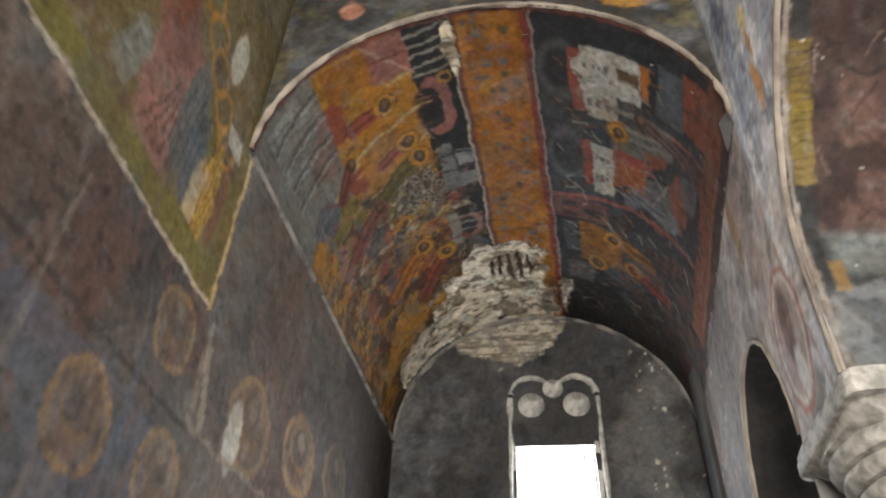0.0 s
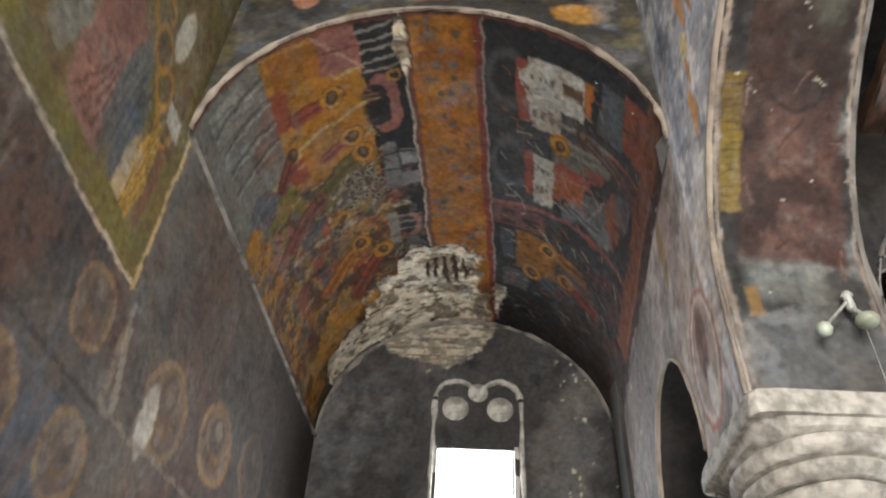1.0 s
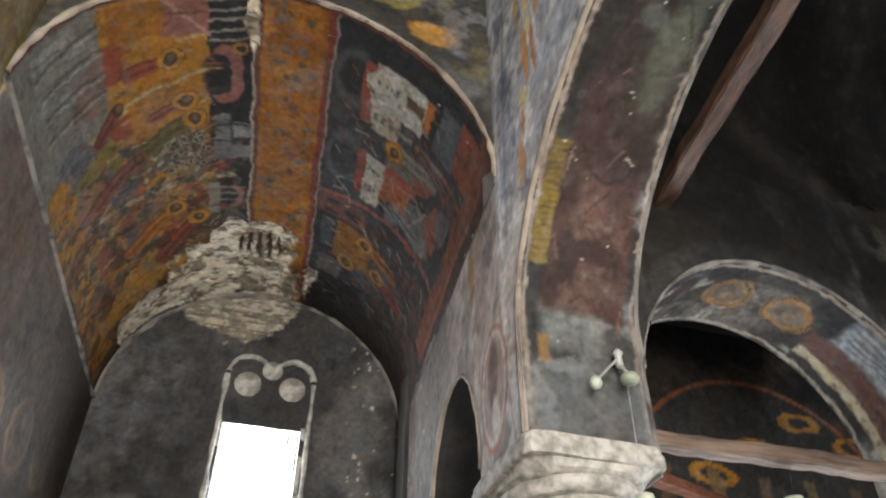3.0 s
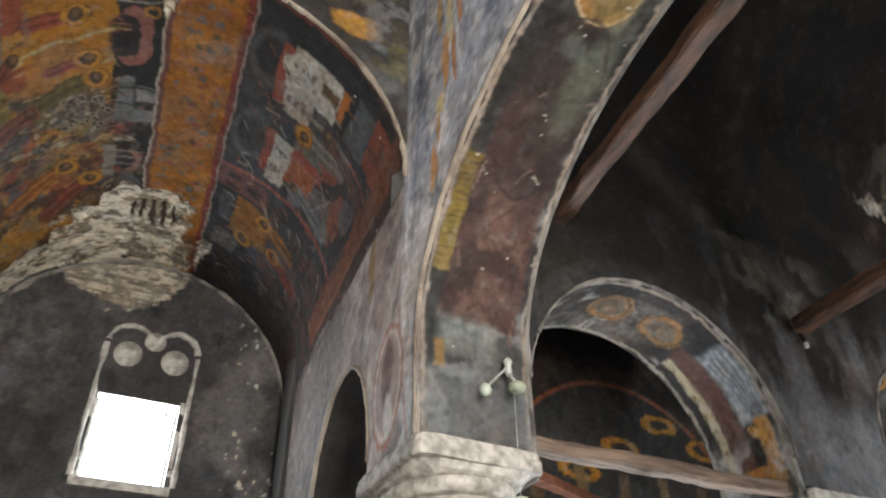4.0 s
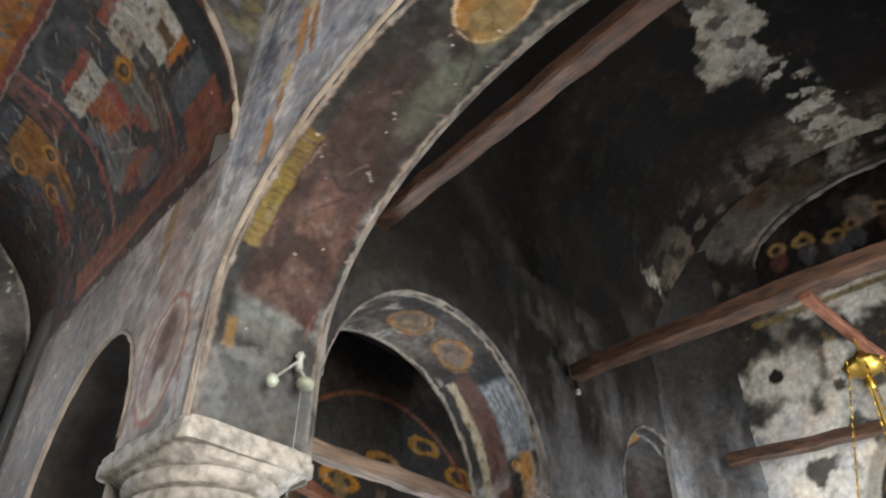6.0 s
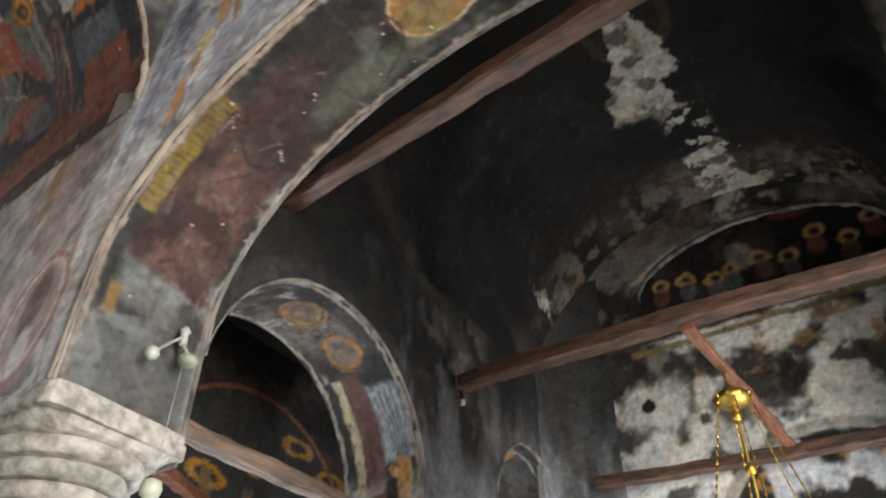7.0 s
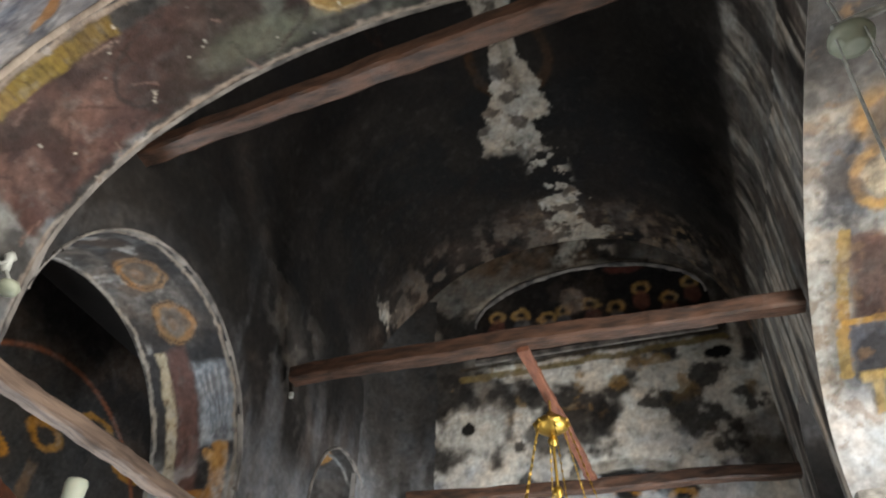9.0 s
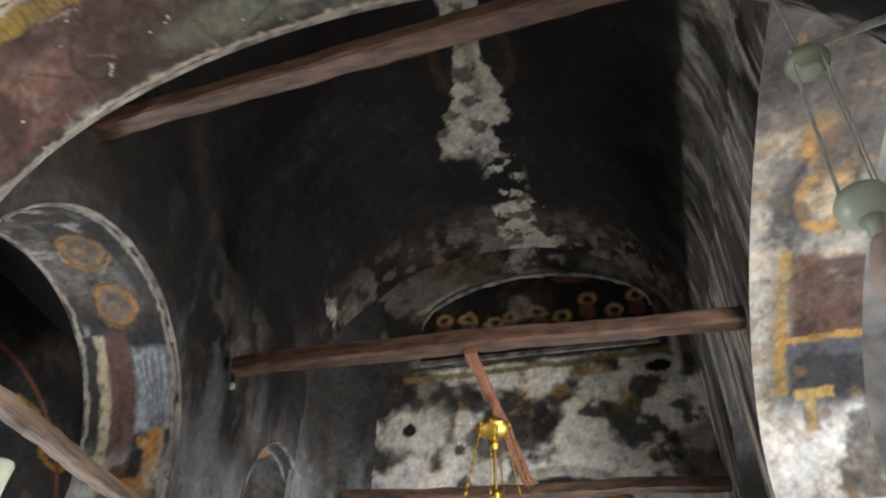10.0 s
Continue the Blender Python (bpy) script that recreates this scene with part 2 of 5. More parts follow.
def painted(name, place, size, res, painter, mat, keep=None, thick=0.25, label="", kind="structure", parent=None):
    """A painted wall or vault: a fine grid over (a, b) in metres. place(a, b) gives the points, painter a Canvas, keep(a, b) tells which cells are wall.
    Behind it lies a coarse back, so that the wall is solid."""
    a0, a1, b0, b1 = size
    na, nb = max(2, int(abs(a1 - a0) / res) + 1), max(2, int(abs(b1 - b0) / res) + 1)
    A, B = (g.ravel() for g in np.meshgrid(np.linspace(a0, a1, na), np.linspace(b0, b1, nb), indexing="ij"))
    P, e = place(A, B), 1e-3
    room = np.array([0.0, 0.5, E + 0.6])
    N = np.cross(place(A + e, B) - place(A - e, B), place(A, B + e) - place(A, B - e))
    N = N / np.linalg.norm(N, axis=1)[:, None]
    turned = 1.0 if (N * (room - P)).sum() > 0 else -1.0
    N = N * turned
    cv = painter(P, A, B)
    V = P + N * cv.d[:, None]
    i, j = (g.ravel() for g in np.meshgrid(np.arange(na - 1), np.arange(nb - 1), indexing="ij"))
    q = i * nb + j
    F = np.stack([q, q + nb, q + nb + 1, q + 1], 1)
    if keep is not None:
        ca, cb = A[F].mean(1), B[F].mean(1)
        F = F[keep(ca, cb)]
    # the back of the wall
    ka, kb = min(na, 28), min(nb, 28)
    CA, CB = (g.ravel() for g in np.meshgrid(np.linspace(a0, a1, ka), np.linspace(b0, b1, kb), indexing="ij"))
    Q = place(CA, CB)
    M = np.cross(place(CA + e, CB) - place(CA - e, CB), place(CA, CB + e) - place(CA, CB - e))
    M = turned * M / np.linalg.norm(M, axis=1)[:, None]
    i, j = (g.ravel() for g in np.meshgrid(np.arange(ka - 1), np.arange(kb - 1), indexing="ij"))
    q = i * kb + j
    G = np.stack([q, q + 1, q + kb + 1, q + kb], 1)
    if keep is not None:
        G = G[keep(CA[G].mean(1), CB[G].mean(1)) & keep(CA[G].ravel(), CB[G].ravel()).reshape(-1, 4).all(1)]
    n0 = len(V)
    rim = []
    for edge in ([r * kb for r in range(ka)], [r * kb + kb - 1 for r in range(ka)], list(range(kb)), [(ka - 1) * kb + r for r in range(kb)]):
        for s, t in zip(edge, edge[1:]):
            if keep is None or bool(keep((CA[[s]] + CA[[t]]) / 2, (CB[[s]] + CB[[t]]) / 2)[0]):
                rim.append((s, t))
    n1 = n0 + len(Q)
    allv = np.concatenate([V, Q - M * thick, Q - M * 0.004])
    faces = F.tolist() + (G + n0).tolist() + [[n1 + s, n1 + t, n0 + t, n0 + s] for s, t in rim]
    me = bpy.data.meshes.new(name)
    me.from_pydata(allv.tolist(), [], faces)
    col = np.ones((len(allv), 4))
    col[:n0, :3] = np.clip(cv.c, 0.004, 0.9)
    col[n0:, :3] = (0.2, 0.19, 0.18)
    at = me.attributes.new("paint", "FLOAT_COLOR", "POINT")
    at.data.foreach_set("color", col.ravel())
    me.materials.append(mat)
    smooth = np.zeros(len(me.polygons), bool)
    smooth[: len(F)] = True
    me.polygons.foreach_set("use_smooth", smooth)
    ob = new(name, me)
    if parent:
        ob.parent = parent
    return tagged(ob, label, "", "", kind)


def lathe(name, profile, centre, mat, parent=None, label="", segments=40, wob=0.0, square=0):
    """A turned body: profile of (radius, height) from bottom to top."""
    verts, faces = [], []
    cx, cy, cz = centre
    for r, h in profile:
        for s in range(segments):
            a = 2 * math.pi * s / segments
            rr = r * (1 + wob * math.sin(3 * a + 40 * h))
            if square:
                rr *= (abs(math.cos(a)) ** square + abs(math.sin(a)) ** square) ** (-1 / square)
            verts.append((cx + rr * math.cos(a), cy + rr * math.sin(a), cz + h))
    for n in range(len(profile) - 1):
        for s in range(segments):
            t = (s + 1) % segments
            faces.append([n * segments + s, n * segments + t, (n + 1) * segments + t, (n + 1) * segments + s])
    faces += [list(range(segments))[::-1], [(len(profile) - 1) * segments + s for s in range(segments)]]
    return link(name, verts, faces, mat, parent, label, True)


def hewn_beam(name, p, q, w, h, mat, label, sag=0.0, seed=1):
    """A hand-hewn beam from p to q, with uneven faces and worn edges."""
    p, q = Vector(p), Vector(q)
    d = (q - p).normalized()
    side = d.cross(Vector((0, 0, 1))).normalized()
    rnd = random.Random(seed)
    n, verts, faces = 36, [], []
    ring = [(-0.5, -0.38), (-0.38, -0.5), (0.38, -0.5), (0.5, -0.38), (0.5, 0.38), (0.38, 0.5), (-0.38, 0.5), (-0.5, 0.38)]
    drift = [0.0, 0.0]
    for i in range(n + 1):
        f = i / n
        c = p + (q - p) * f + Vector((0, 0, -sag * 4 * f * (1 - f)))
        drift = [0.8 * v + rnd.uniform(-0.006, 0.006) for v in drift]
        g = 1 + 0.05 * math.sin(7 * f + seed) + rnd.uniform(-0.02, 0.02)
        for a, b in ring:
            verts.append(c + side * (a * w * g + drift[0] + rnd.uniform(-0.003, 0.003)) + Vector((0, 0, 1)) * (b * h * g + drift[1] + rnd.uniform(-0.003, 0.003)))
        if i:
            k = 8 * i
            faces += [[k - 8 + s, k - 8 + (s + 1) % 8, k + (s + 1) % 8, k + s] for s in range(8)]
    faces += [list(range(8))[::-1], [8 * n + s for s in range(8)]]
    ob = link(name, verts, faces, mat)
    return tagged(ob, label, "beam", "tie beams")

# ---------------- plan ----------------
XL, XR, XQ = -1.86, 1.06, 1.77  # left wall, the two faces of the arch beside the nave
YF, YB = 2.84, 6.5  # mouth and end wall of the side bay
YN, YS = 2.65, -1.15  # north and south side of the nave
XE = 6.4  # end wall of the nave
SPR, CRN = E + 3.68, E + 5.1  # springing and crown of the side bay's vault
XM, HW = (XL + XR) / 2, (XR - XL) / 2

ochre, gold, red, brown = lin(150, 100, 30), lin(170, 120, 35), lin(140, 70, 50), lin(92, 66, 56)
slate, night, pale, bone = lin(96, 98, 104), lin(46, 47, 50), lin(165, 160, 152), lin(205, 195, 175)
olive, rose, blue = lin(112, 102, 52), lin(150, 105, 95), lin(84, 94, 110)




# ---- side bay vault: axis shifted east and crown lowered towards the end wall, to fit the camera's view ----
def drift(y):
    return 0.078 * np.maximum(0, y - YF)


def sink(y):
    return 0.04 * np.maximum(0, y - YF)


DX, DZ = float(drift(YB)), float(sink(YB))


def arc(x):
    return SPR + (CRN - SPR) * np.sqrt(np.clip(1 - ((x - XM) / HW) ** 2, 0, 1))


ARC_N = 400
arc_t = np.linspace(math.pi, 0, ARC_N)
arc_x, arc_z = XM + HW * np.cos(arc_t), SPR + (CRN - SPR) * np.sin(arc_t)
arc_s = np.concatenate([[0], np.cumsum(np.hypot(np.diff(arc_x), np.diff(arc_z)))])
ARC_L = arc_s[-1]


def vault_place(s, y):
    k = np.clip(s, 0, ARC_L)
    return np.stack([np.interp(k, arc_s, arc_x) + drift(y), y, np.interp(k, arc_s, arc_z) - sink(y)], 1)


def sv(x):
    """Arc length along the vault at x."""
    return float(np.interp(x, arc_x, arc_s))


# ---- left wall ----
def paint_left(P, y, z):
    z = z - E
    y = y - 0.12
    c = Canvas(P, y, z, lin(92, 84, 78), 11)
    c.blotch(1.4, 0.42, 0.62, lin(98, 94, 88), 0.7, 1).blotch(2.1, 0.45, 0.65, brown, 0.75, 2).blotch(2.6, 0.52, 0.7, lin(66, 60, 58), 0.7, 3)
    c.lay(c.inside(-5, 2.9, 0.3, 1.75), blue, 0.45)
    c.blotch(1.8, 0.45, 0.6, lin(120, 104, 92), 0.6, 4, where=step(2.9, 3.4, y))
    # upper scene with its ochre border
    up = c.inside(-5, 2.76, 2.52, 8)
    c.lay(up, lin(112, 98, 66))
    c.mottle([olive, brown, lin(120, 110, 84)], 2.6, 0.6, 5, up)
    c.disc(1.85, 3.15, 0.27, 0.5, rose, 0.9, 0.15, wob=0.3).disc(1.7, 3.55, 0.22, 0.3, lin(128, 88, 78), 0.9, 0.2, wob=0.3)
    for k in range(5):
        c.line(1.72 + 0.07 * k, 2.78, 1.9 + 0.03 * k, 3.25, 0.02, lin(100, 66, 58), 0.7)
    c.box(1.42, 1.6, 2.8, 3.2, lin(125, 120, 108), turn=-0.2).box(1.3, 1.75, 3.5, 3.9, lin(140, 84, 54), 0.8)
    for k in range(4):
        c.line(1.3, 3.52 + 0.11 * k, 1.75, 3.52 + 0.11 * k, 0.016, lin(100, 60, 44), 0.8)
    c.disc(2.06, 3.2, 0.11, 0.42, lin(98, 100, 98), 0.95, 0.15, wob=0.25).disc(2.2, 3.05, 0.1, 0.36, lin(84, 92, 100), 0.9, 0.15, wob=0.25)
    for k in range(5):
        c.line(1.98 + 0.06 * k, 2.85, 2.02 + 0.05 * k, 3.5, 0.014, lin(70, 74, 78), 0.8)
    c.disc(2.42, 2.98, 0.09, 0.36, lin(178, 140, 62), 0.95, 0.12, wob=0.2).disc(2.3, 2.8, 0.06, 0.3, lin(186, 160, 120), 0.8, 0.2)
    for k in range(4):
        c.line(2.36 + 0.04 * k, 2.7, 2.40 + 0.03 * k, 3.25, 0.012, lin(130, 92, 40), 0.8)
    c.disc(2.56, 3.1, 0.05, 0.4, lin(120, 84, 60), 0.9, 0.2)
    for k in range(6):
        c.disc(1.75 + 0.14 * k, 4.2 - 0.16 * k, 0.12, 0.15, gold, 0.9, 0.12, hole=0.72)
    c.disc(2.29, 4.05, 0.09, 0.22, lin(186, 178, 158), 0.95, 0.12, wob=0.15).box(2.44, 2.63, 3.45, 3.6, lin(168, 164, 150), 0.95, turn=0.1)
    c.box(-5, 2.76, 2.52, 2.70, olive).box(2.64, 2.75, 2.5, 6, lin(104, 92, 50))
    c.line(-5, 2.5, 2.76, 2.5, 0.03, lin(186, 168, 148)).line(2.775, 2.5, 2.775, 6, 0.03, lin(176, 150, 104))
    # bands and medallions below
    for a, b, r in ((3.5, 2.18, 0.28), (4.25, 2.36, 0.27), (4.95, 2.5, 0.25), (2.1, 1.5, 0.22), (2.75, 1.55, 0.2), (2.55, 2.2, 0.2), (5.6, 2.6, 0.24)):
        strong = 0.9 if b > 2.2 and a > 3 or a < 2.1 else 0.55
        c.disc(a, b, r, r * 1.05, lin(120, 100, 84), strong, 0.06).disc(a, b, r, r * 1.05, lin(152, 120, 78), strong, 0.05, hole=0.82)
        c.disc(a, b + 0.02, r * 0.45, r * 0.62, lin(78, 66, 60), strong * 0.8, 0.2, wob=0.2).disc(a, b + 0.1, r * 0.22, r * 0.24, lin(150, 130, 106), strong * 0.8, 0.25, wob=0.2).disc(a, b - 0.12, r * 0.4, r * 0.3, lin(104, 72, 58), strong * 0.7, 0.25, wob=0.3).disc(a, b + 0.05, r * 0.62, r * 0.7, lin(140, 110, 60), strong * 0.6, 0.1, hole=0.75)
    c.disc(3.33, 2.02, 0.08, 0.2, lin(180, 174, 160), 0.9, 0.15, wob=0.2)
    c.line(2.9, 1.86, 6.3, 2.02, 0.03, lin(140, 122, 104), 0.7).line(2.88, 1.86, 2.86, 2.45, 0.05, lin(130, 116, 100), 0.7)
    c.line(-1, 1.78, 2.88, 1.84, 0.035, lin(60, 52, 48), 0.7).line(1.6, 0.8, 1.62, 2.3, 0.03, lin(128, 118, 110), 0.5)
    c.line(1.5, 2.45, 1.62, 2.0, 0.03, lin(130, 122, 116), 0.5).line(2.9, 2.3, 2.98, 1.9, 0.06, lin(150, 140, 124), 0.7)
    c.blotch(3.5, 0.56, 0.72, lin(150, 120, 104), 0.8, 14, where=1 - step(1.2, 1.7, y))
    c.box(5.3, 6.4, 2.6, 3.72, lin(62, 54, 50), 0.7, 0.15).box(4.9, 5.7, 3.3, 3.75, lin(46, 44, 42), 0.9, 0.04)
    c.line(2.75, 3.66, 6.3, 3.52, 0.035, lin(128, 118, 104), 0.8)
    rnd = random.Random(31)
    for k in range(90):
        a, b = rnd.uniform(2.85, 6.2), rnd.uniform(1.4, 3.7)
        h = rnd.uniform(0.1, 0.35)
        c.line(a, b, a + rnd.uniform(-0.08, 0.08), b + h, rnd.uniform(0.012, 0.05), rnd.choice([lin(122, 92, 74), lin(60, 50, 46), lin(130, 118, 104), lin(112, 72, 58), lin(100, 92, 60)]), 0.45, 0.015)
    for k in range(70):
        a, b = rnd.uniform(0.8, 2.7), rnd.uniform(0.9, 2.45)
        h = rnd.uniform(0.08, 0.3)
        c.line(a, b, a + rnd.uniform(-0.1, 0.1), b + h, rnd.uniform(0.012, 0.045), rnd.choice([lin(122, 108, 98), lin(64, 58, 56), lin(110, 84, 74), lin(84, 92, 106)]), 0.45, 0.015)
    # darker high up inside the bay and towards its end
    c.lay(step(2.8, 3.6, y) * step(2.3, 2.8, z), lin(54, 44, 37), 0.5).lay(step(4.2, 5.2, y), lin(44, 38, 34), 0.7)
    return c.finish(0.35)


painted("wall_left", lambda y, z: np.stack([XL + drift(y), y, z], 1), (0.6, YB, E + 0.7, E + 5.8), 0.018, paint_left, fresco, label="smoke-stained fresco wall with ochre border and round medallions, darker into the bay")


# ---- vault of the side bay ----
def paint_vault(P, s, y):
    c = Canvas(P, s, y, night, 21)
    S = sv
    left = 1 - step(S(-0.72) - 0.01, S(-0.72) + 0.01, s)
    # west half: gold ground with robes, houses and dark sky
    c.box(0, S(-1.0), 2.8, 6.4, gold)
    c.box(S(-1.02), S(-0.66), 2.8, 6.4, lin(40, 40, 42))
    c.box(S(-1.9), S(-1.62), 2.8, 4.0, lin(122, 120, 112)).box(S(-1.84), S(-1.7), 2.95, 3.45, lin(146, 144, 134))
    for k in range(5):
        c.line(S(-1.84), 3.0 + 0.1 * k, S(-1.66), 3.06 + 0.1 * k, 0.014, lin(84, 84, 82), 0.8)
    c.box(S(-1.8), S(-1.68), 3.2, 3.36, lin(92, 92, 88))
    c.box(S(-1.58), S(-1.28), 2.92, 3.2, lin(150, 92, 30)).box(S(-1.3), S(-1.0), 2.88, 3.24, lin(146, 96, 84))
    c.line(S(-1.3), 2.9, S(-1.0), 3.25, 0.03, lin(170, 130, 112)).line(S(-1.3), 3.05, S(-1.0), 3.05, 0.02, lin(120, 72, 62))
    c.line(S(-1.7), 3.5, S(-1.08), 3.24, 0.03, lin(176, 150, 96)).line(S(-1.78), 3.95, S(-1.02), 3.55, 0.035, lin(186, 160, 110)).line(S(-1.4), 3.95, S(-0.98), 3.72, 0.035, lin(180, 156, 112))
    for a, b, w, h, col in ((-1.58, 3.35, 0.2, 0.17, red), (-1.7, 3.55, 0.15, 0.14, lin(126, 62, 50)), (-1.52, 3.92, 0.2, 0.13, red), (-1.7, 4.15, 0.25, 0.2, olive), (-1.78, 3.95, 0.18, 0.16, slate), (-1.45, 4.2, 0.2, 0.16, lin(74, 78, 70)),
                            (-1.75, 4.5, 0.2, 0.25, rose), (-1.6, 4.55, 0.16, 0.16, blue), (-1.3, 4.35, 0.26, 0.22, lin(96, 90, 80)), (-1.55, 5.0, 0.18, 0.2, red), (-1.3, 5.3, 0.14, 0.14, lin(140, 70, 40)), (-1.75, 5.5, 0.2, 0.2, ochre)):
        c.disc(S(a), b, w, h, col, 0.95, 0.12, wob=0.45)
    for a, b in ((-1.38, 3.36), (-1.24, 3.8), (-1.2, 3.95), (-1.3, 5.0)):
        c.disc(S(a), b, 0.1, 0.1, lin(186, 134, 40), 1, 0.08, hole=0.55).disc(S(a), b, 0.05, 0.055, lin(92, 62, 46), 0.95, 0.15)
    for k in range(14):
        c.disc(S(-1.5 + 0.045 * k), 4.28 + 0.05 * math.sin(k * 2.1) + 0.012 * k, 0.028, 0.03, lin(150, 140, 118) if k % 2 else lin(92, 76, 62), 0.8, 0.2)
    c.line(S(-1.78), 4.72, S(-0.84), 4.72, 0.04, lin(170, 160, 140)).line(S(-1.78), 4.68, S(-0.84), 4.68, 0.02, lin(110, 100, 92))
    c.mottle([red, olive, slate, lin(60, 54, 48)], 9, 0.7, 5, left * step(4.05, 4.2, y) * (1 - step(5.5, 5.8, y)))
    c.mottle([lin(64, 46, 30), lin(96, 84, 70), lin(90, 50, 36)], 5, 0.75, 70, left * step(4.7, 4.9, y))
    for k in range(5):
        c.disc(S(-1.75 + 0.16 * k), 5.15 + 0.12 * math.sin(k * 2.0), 0.09, 0.16, [red, slate, olive, lin(130, 84, 50), lin(70, 60, 56)][k], 0.85, 0.15, wob=0.4)
    # dark sky: white lines, a red crescent, grey tower
    for k in range(5):
        c.line(S(-1.0), 2.95 + 0.09 * k, S(-0.7), 2.9 + 0.09 * k, 0.022, lin(150, 146, 138), 0.85)
    c.disc(S(-0.9), 3.62, 0.15, 0.28, lin(142, 92, 82), 1, 0.05).disc(S(-0.96), 3.62, 0.13, 0.2, lin(44, 40, 40), 1, 0.06)
    c.disc(S(-0.8), 3.36, 0.06, 0.06, gold, 0.8, 0.1, hole=0.6)
    c.box(S(-0.98), S(-0.86), 4.02, 4.5, lin(116, 116, 114)).box(S(-0.84), S(-0.7), 4.1, 4.26, lin(134, 134, 132)).box(S(-0.86), S(-0.7), 4.36, 4.5, lin(120, 122, 124))
    c.line(S(-0.96), 4.12, S(-0.72), 4.12, 0.02, night).line(S(-0.96), 4.3, S(-0.72), 4.3, 0.02, night)
    c.box(S(-1.04), S(-0.95), 4.8, 5.2, lin(128, 126, 116)).disc(S(-0.82), 4.98, 0.1, 0.14, rose, 0.9, 0.1).disc(S(-0.86), 4.98, 0.08, 0.11, night, 0.95, 0.1)
    for k in range(3):
        c.line(S(-0.95), 4.86 + 0.08 * k, S(-0.74), 4.86 + 0.08 * k, 0.02, lin(140, 136, 128), 0.8)
    rnd = random.Random(12)
    for k in range(300):
        a, b = S(rnd.uniform(-1.84, -1.0)), rnd.uniform(3.3, 5.6)
        w = rnd.uniform(0.05, 0.16)
        t = rnd.uniform(-0.9, 0.5)
        c.line(a, b, a + w * math.cos(t), b + w * math.sin(t), rnd.uniform(0.008, 0.02), rnd.choice([lin(58, 46, 40), lin(120, 58, 46), lin(180, 150, 100), lin(70, 74, 76), lin(96, 84, 44), lin(150, 96, 84)]), 0.75)
    for k in range(40):
        a, b = S(rnd.uniform(-1.5, -1.05)), rnd.uniform(4.1, 4.6)
        c.disc(a, b, 0.022, 0.025, rnd.choice([lin(150, 130, 100), lin(84, 62, 50), lin(170, 160, 140)]), 0.8, 0.2)
    def saint(x0, y0, x1, y1, robe, wide=0.17, halo=True):
        """A robed figure: fold lines along the robe, a dark head, a gold ring round it."""
        a0, a1 = S(x0), S(x1)
        c.line(a0, y0, a1, y1, wide, robe, 0.92, 0.02)
        n = np.array([y1 - y0, a0 - a1]) / math.hypot(y1 - y0, a0 - a1)
        for k in (-0.36, -0.14, 0.1, 0.34):
            o = n * k * wide
            c.line(a0 + o[0], y0 + o[1], a1 + o[0] * 1.3, y1 + o[1] * 1.3, 0.014, robe * (0.45 if k in (-0.36, 0.1) else 1.7), 0.8, 0.008)
        if halo:
            c.disc(a0, y0, 0.105, 0.1, lin(178, 124, 34), 1, 0.08).disc(a0, y0, 0.105, 0.1, lin(112, 70, 24), 0.9, 0.05, hole=0.9)
        c.disc(a0, y0, 0.052, 0.058, lin(70, 56, 42), 0.95, 0.15).disc(a0 + 0.01, y0 - 0.01, 0.026, 0.034, lin(128, 98, 70), 0.8, 0.3)

    c.box(S(-1.52), S(-1.04), 3.26, 4.12, lin(166, 112, 28), 0.92, 0.03).box(S(-1.52), S(-1.28), 2.96, 3.2, lin(156, 100, 30), 0.9, 0.02)
    c.line(S(-1.62), 3.78, S(-1.02), 3.56, 0.028, lin(176, 158, 112), 0.9).line(S(-1.2), 3.28, S(-1.03), 3.24, 0.024, lin(176, 158, 112), 0.8).line(S(-1.16), 3.92, S(-1.02), 3.84, 0.022, lin(176, 158, 112), 0.8)
    saint(-1.26, 3.42, -1.5, 3.5, lin(126, 62, 50), 0.13)
    saint(-1.58, 3.74, -1.68, 3.94, lin(104, 52, 44), 0.12, False)
    saint(-1.18, 3.84, -1.4, 3.96, lin(134, 64, 58), 0.11)
    saint(-1.13, 4.02, -1.45, 4.24, lin(86, 80, 44), 0.15)
    saint(-1.5, 4.3, -1.72, 4.52, lin(118, 66, 56), 0.16, False)
    saint(-1.3, 5.02, -1.6, 5.3, lin(150, 92, 30), 0.18)
    saint(-1.12, 5.2, -1.4, 5.55, lin(120, 58, 40))
    for k in range(30):
        a, b = S(-1.32 + 0.3 * rnd.random()), 4.2 + 0.36 * rnd.random()
        c.disc(a, b, 0.03, 0.03, lin(150, 142, 124), 0.8, 0.15, hole=0.6).disc(a, b, 0.02, 0.02, lin(70, 62, 54), 0.9, 0.2)
    c.box(S(-1.84), S(-1.62), 3.05, 3.75, lin(122, 120, 112), 0.6, 0.02)
    for k in range(4):
        c.line(S(-1.84) + 0.02, 3.1 + 0.17 * k, S(-1.62), 3.02 + 0.17 * k, 0.022, lin(74, 74, 74), 0.8).line(S(-1.84) + 0.02, 3.14 + 0.17 * k, S(-1.62), 3.06 + 0.17 * k, 0.016, lin(168, 166, 158), 0.7)
    c.line(S(-1.84) + 0.06, 3.0, S(-1.84) + 0.2, 4.4, 0.05, lin(112, 112, 108), 0.6, 0.03)
    # flowered band along the crown
    a0, a1 = S(-0.66), S(-0.12)
    band = c.inside(a0, a1, 2, 7)
    c.lay(band, lin(164, 104, 26))
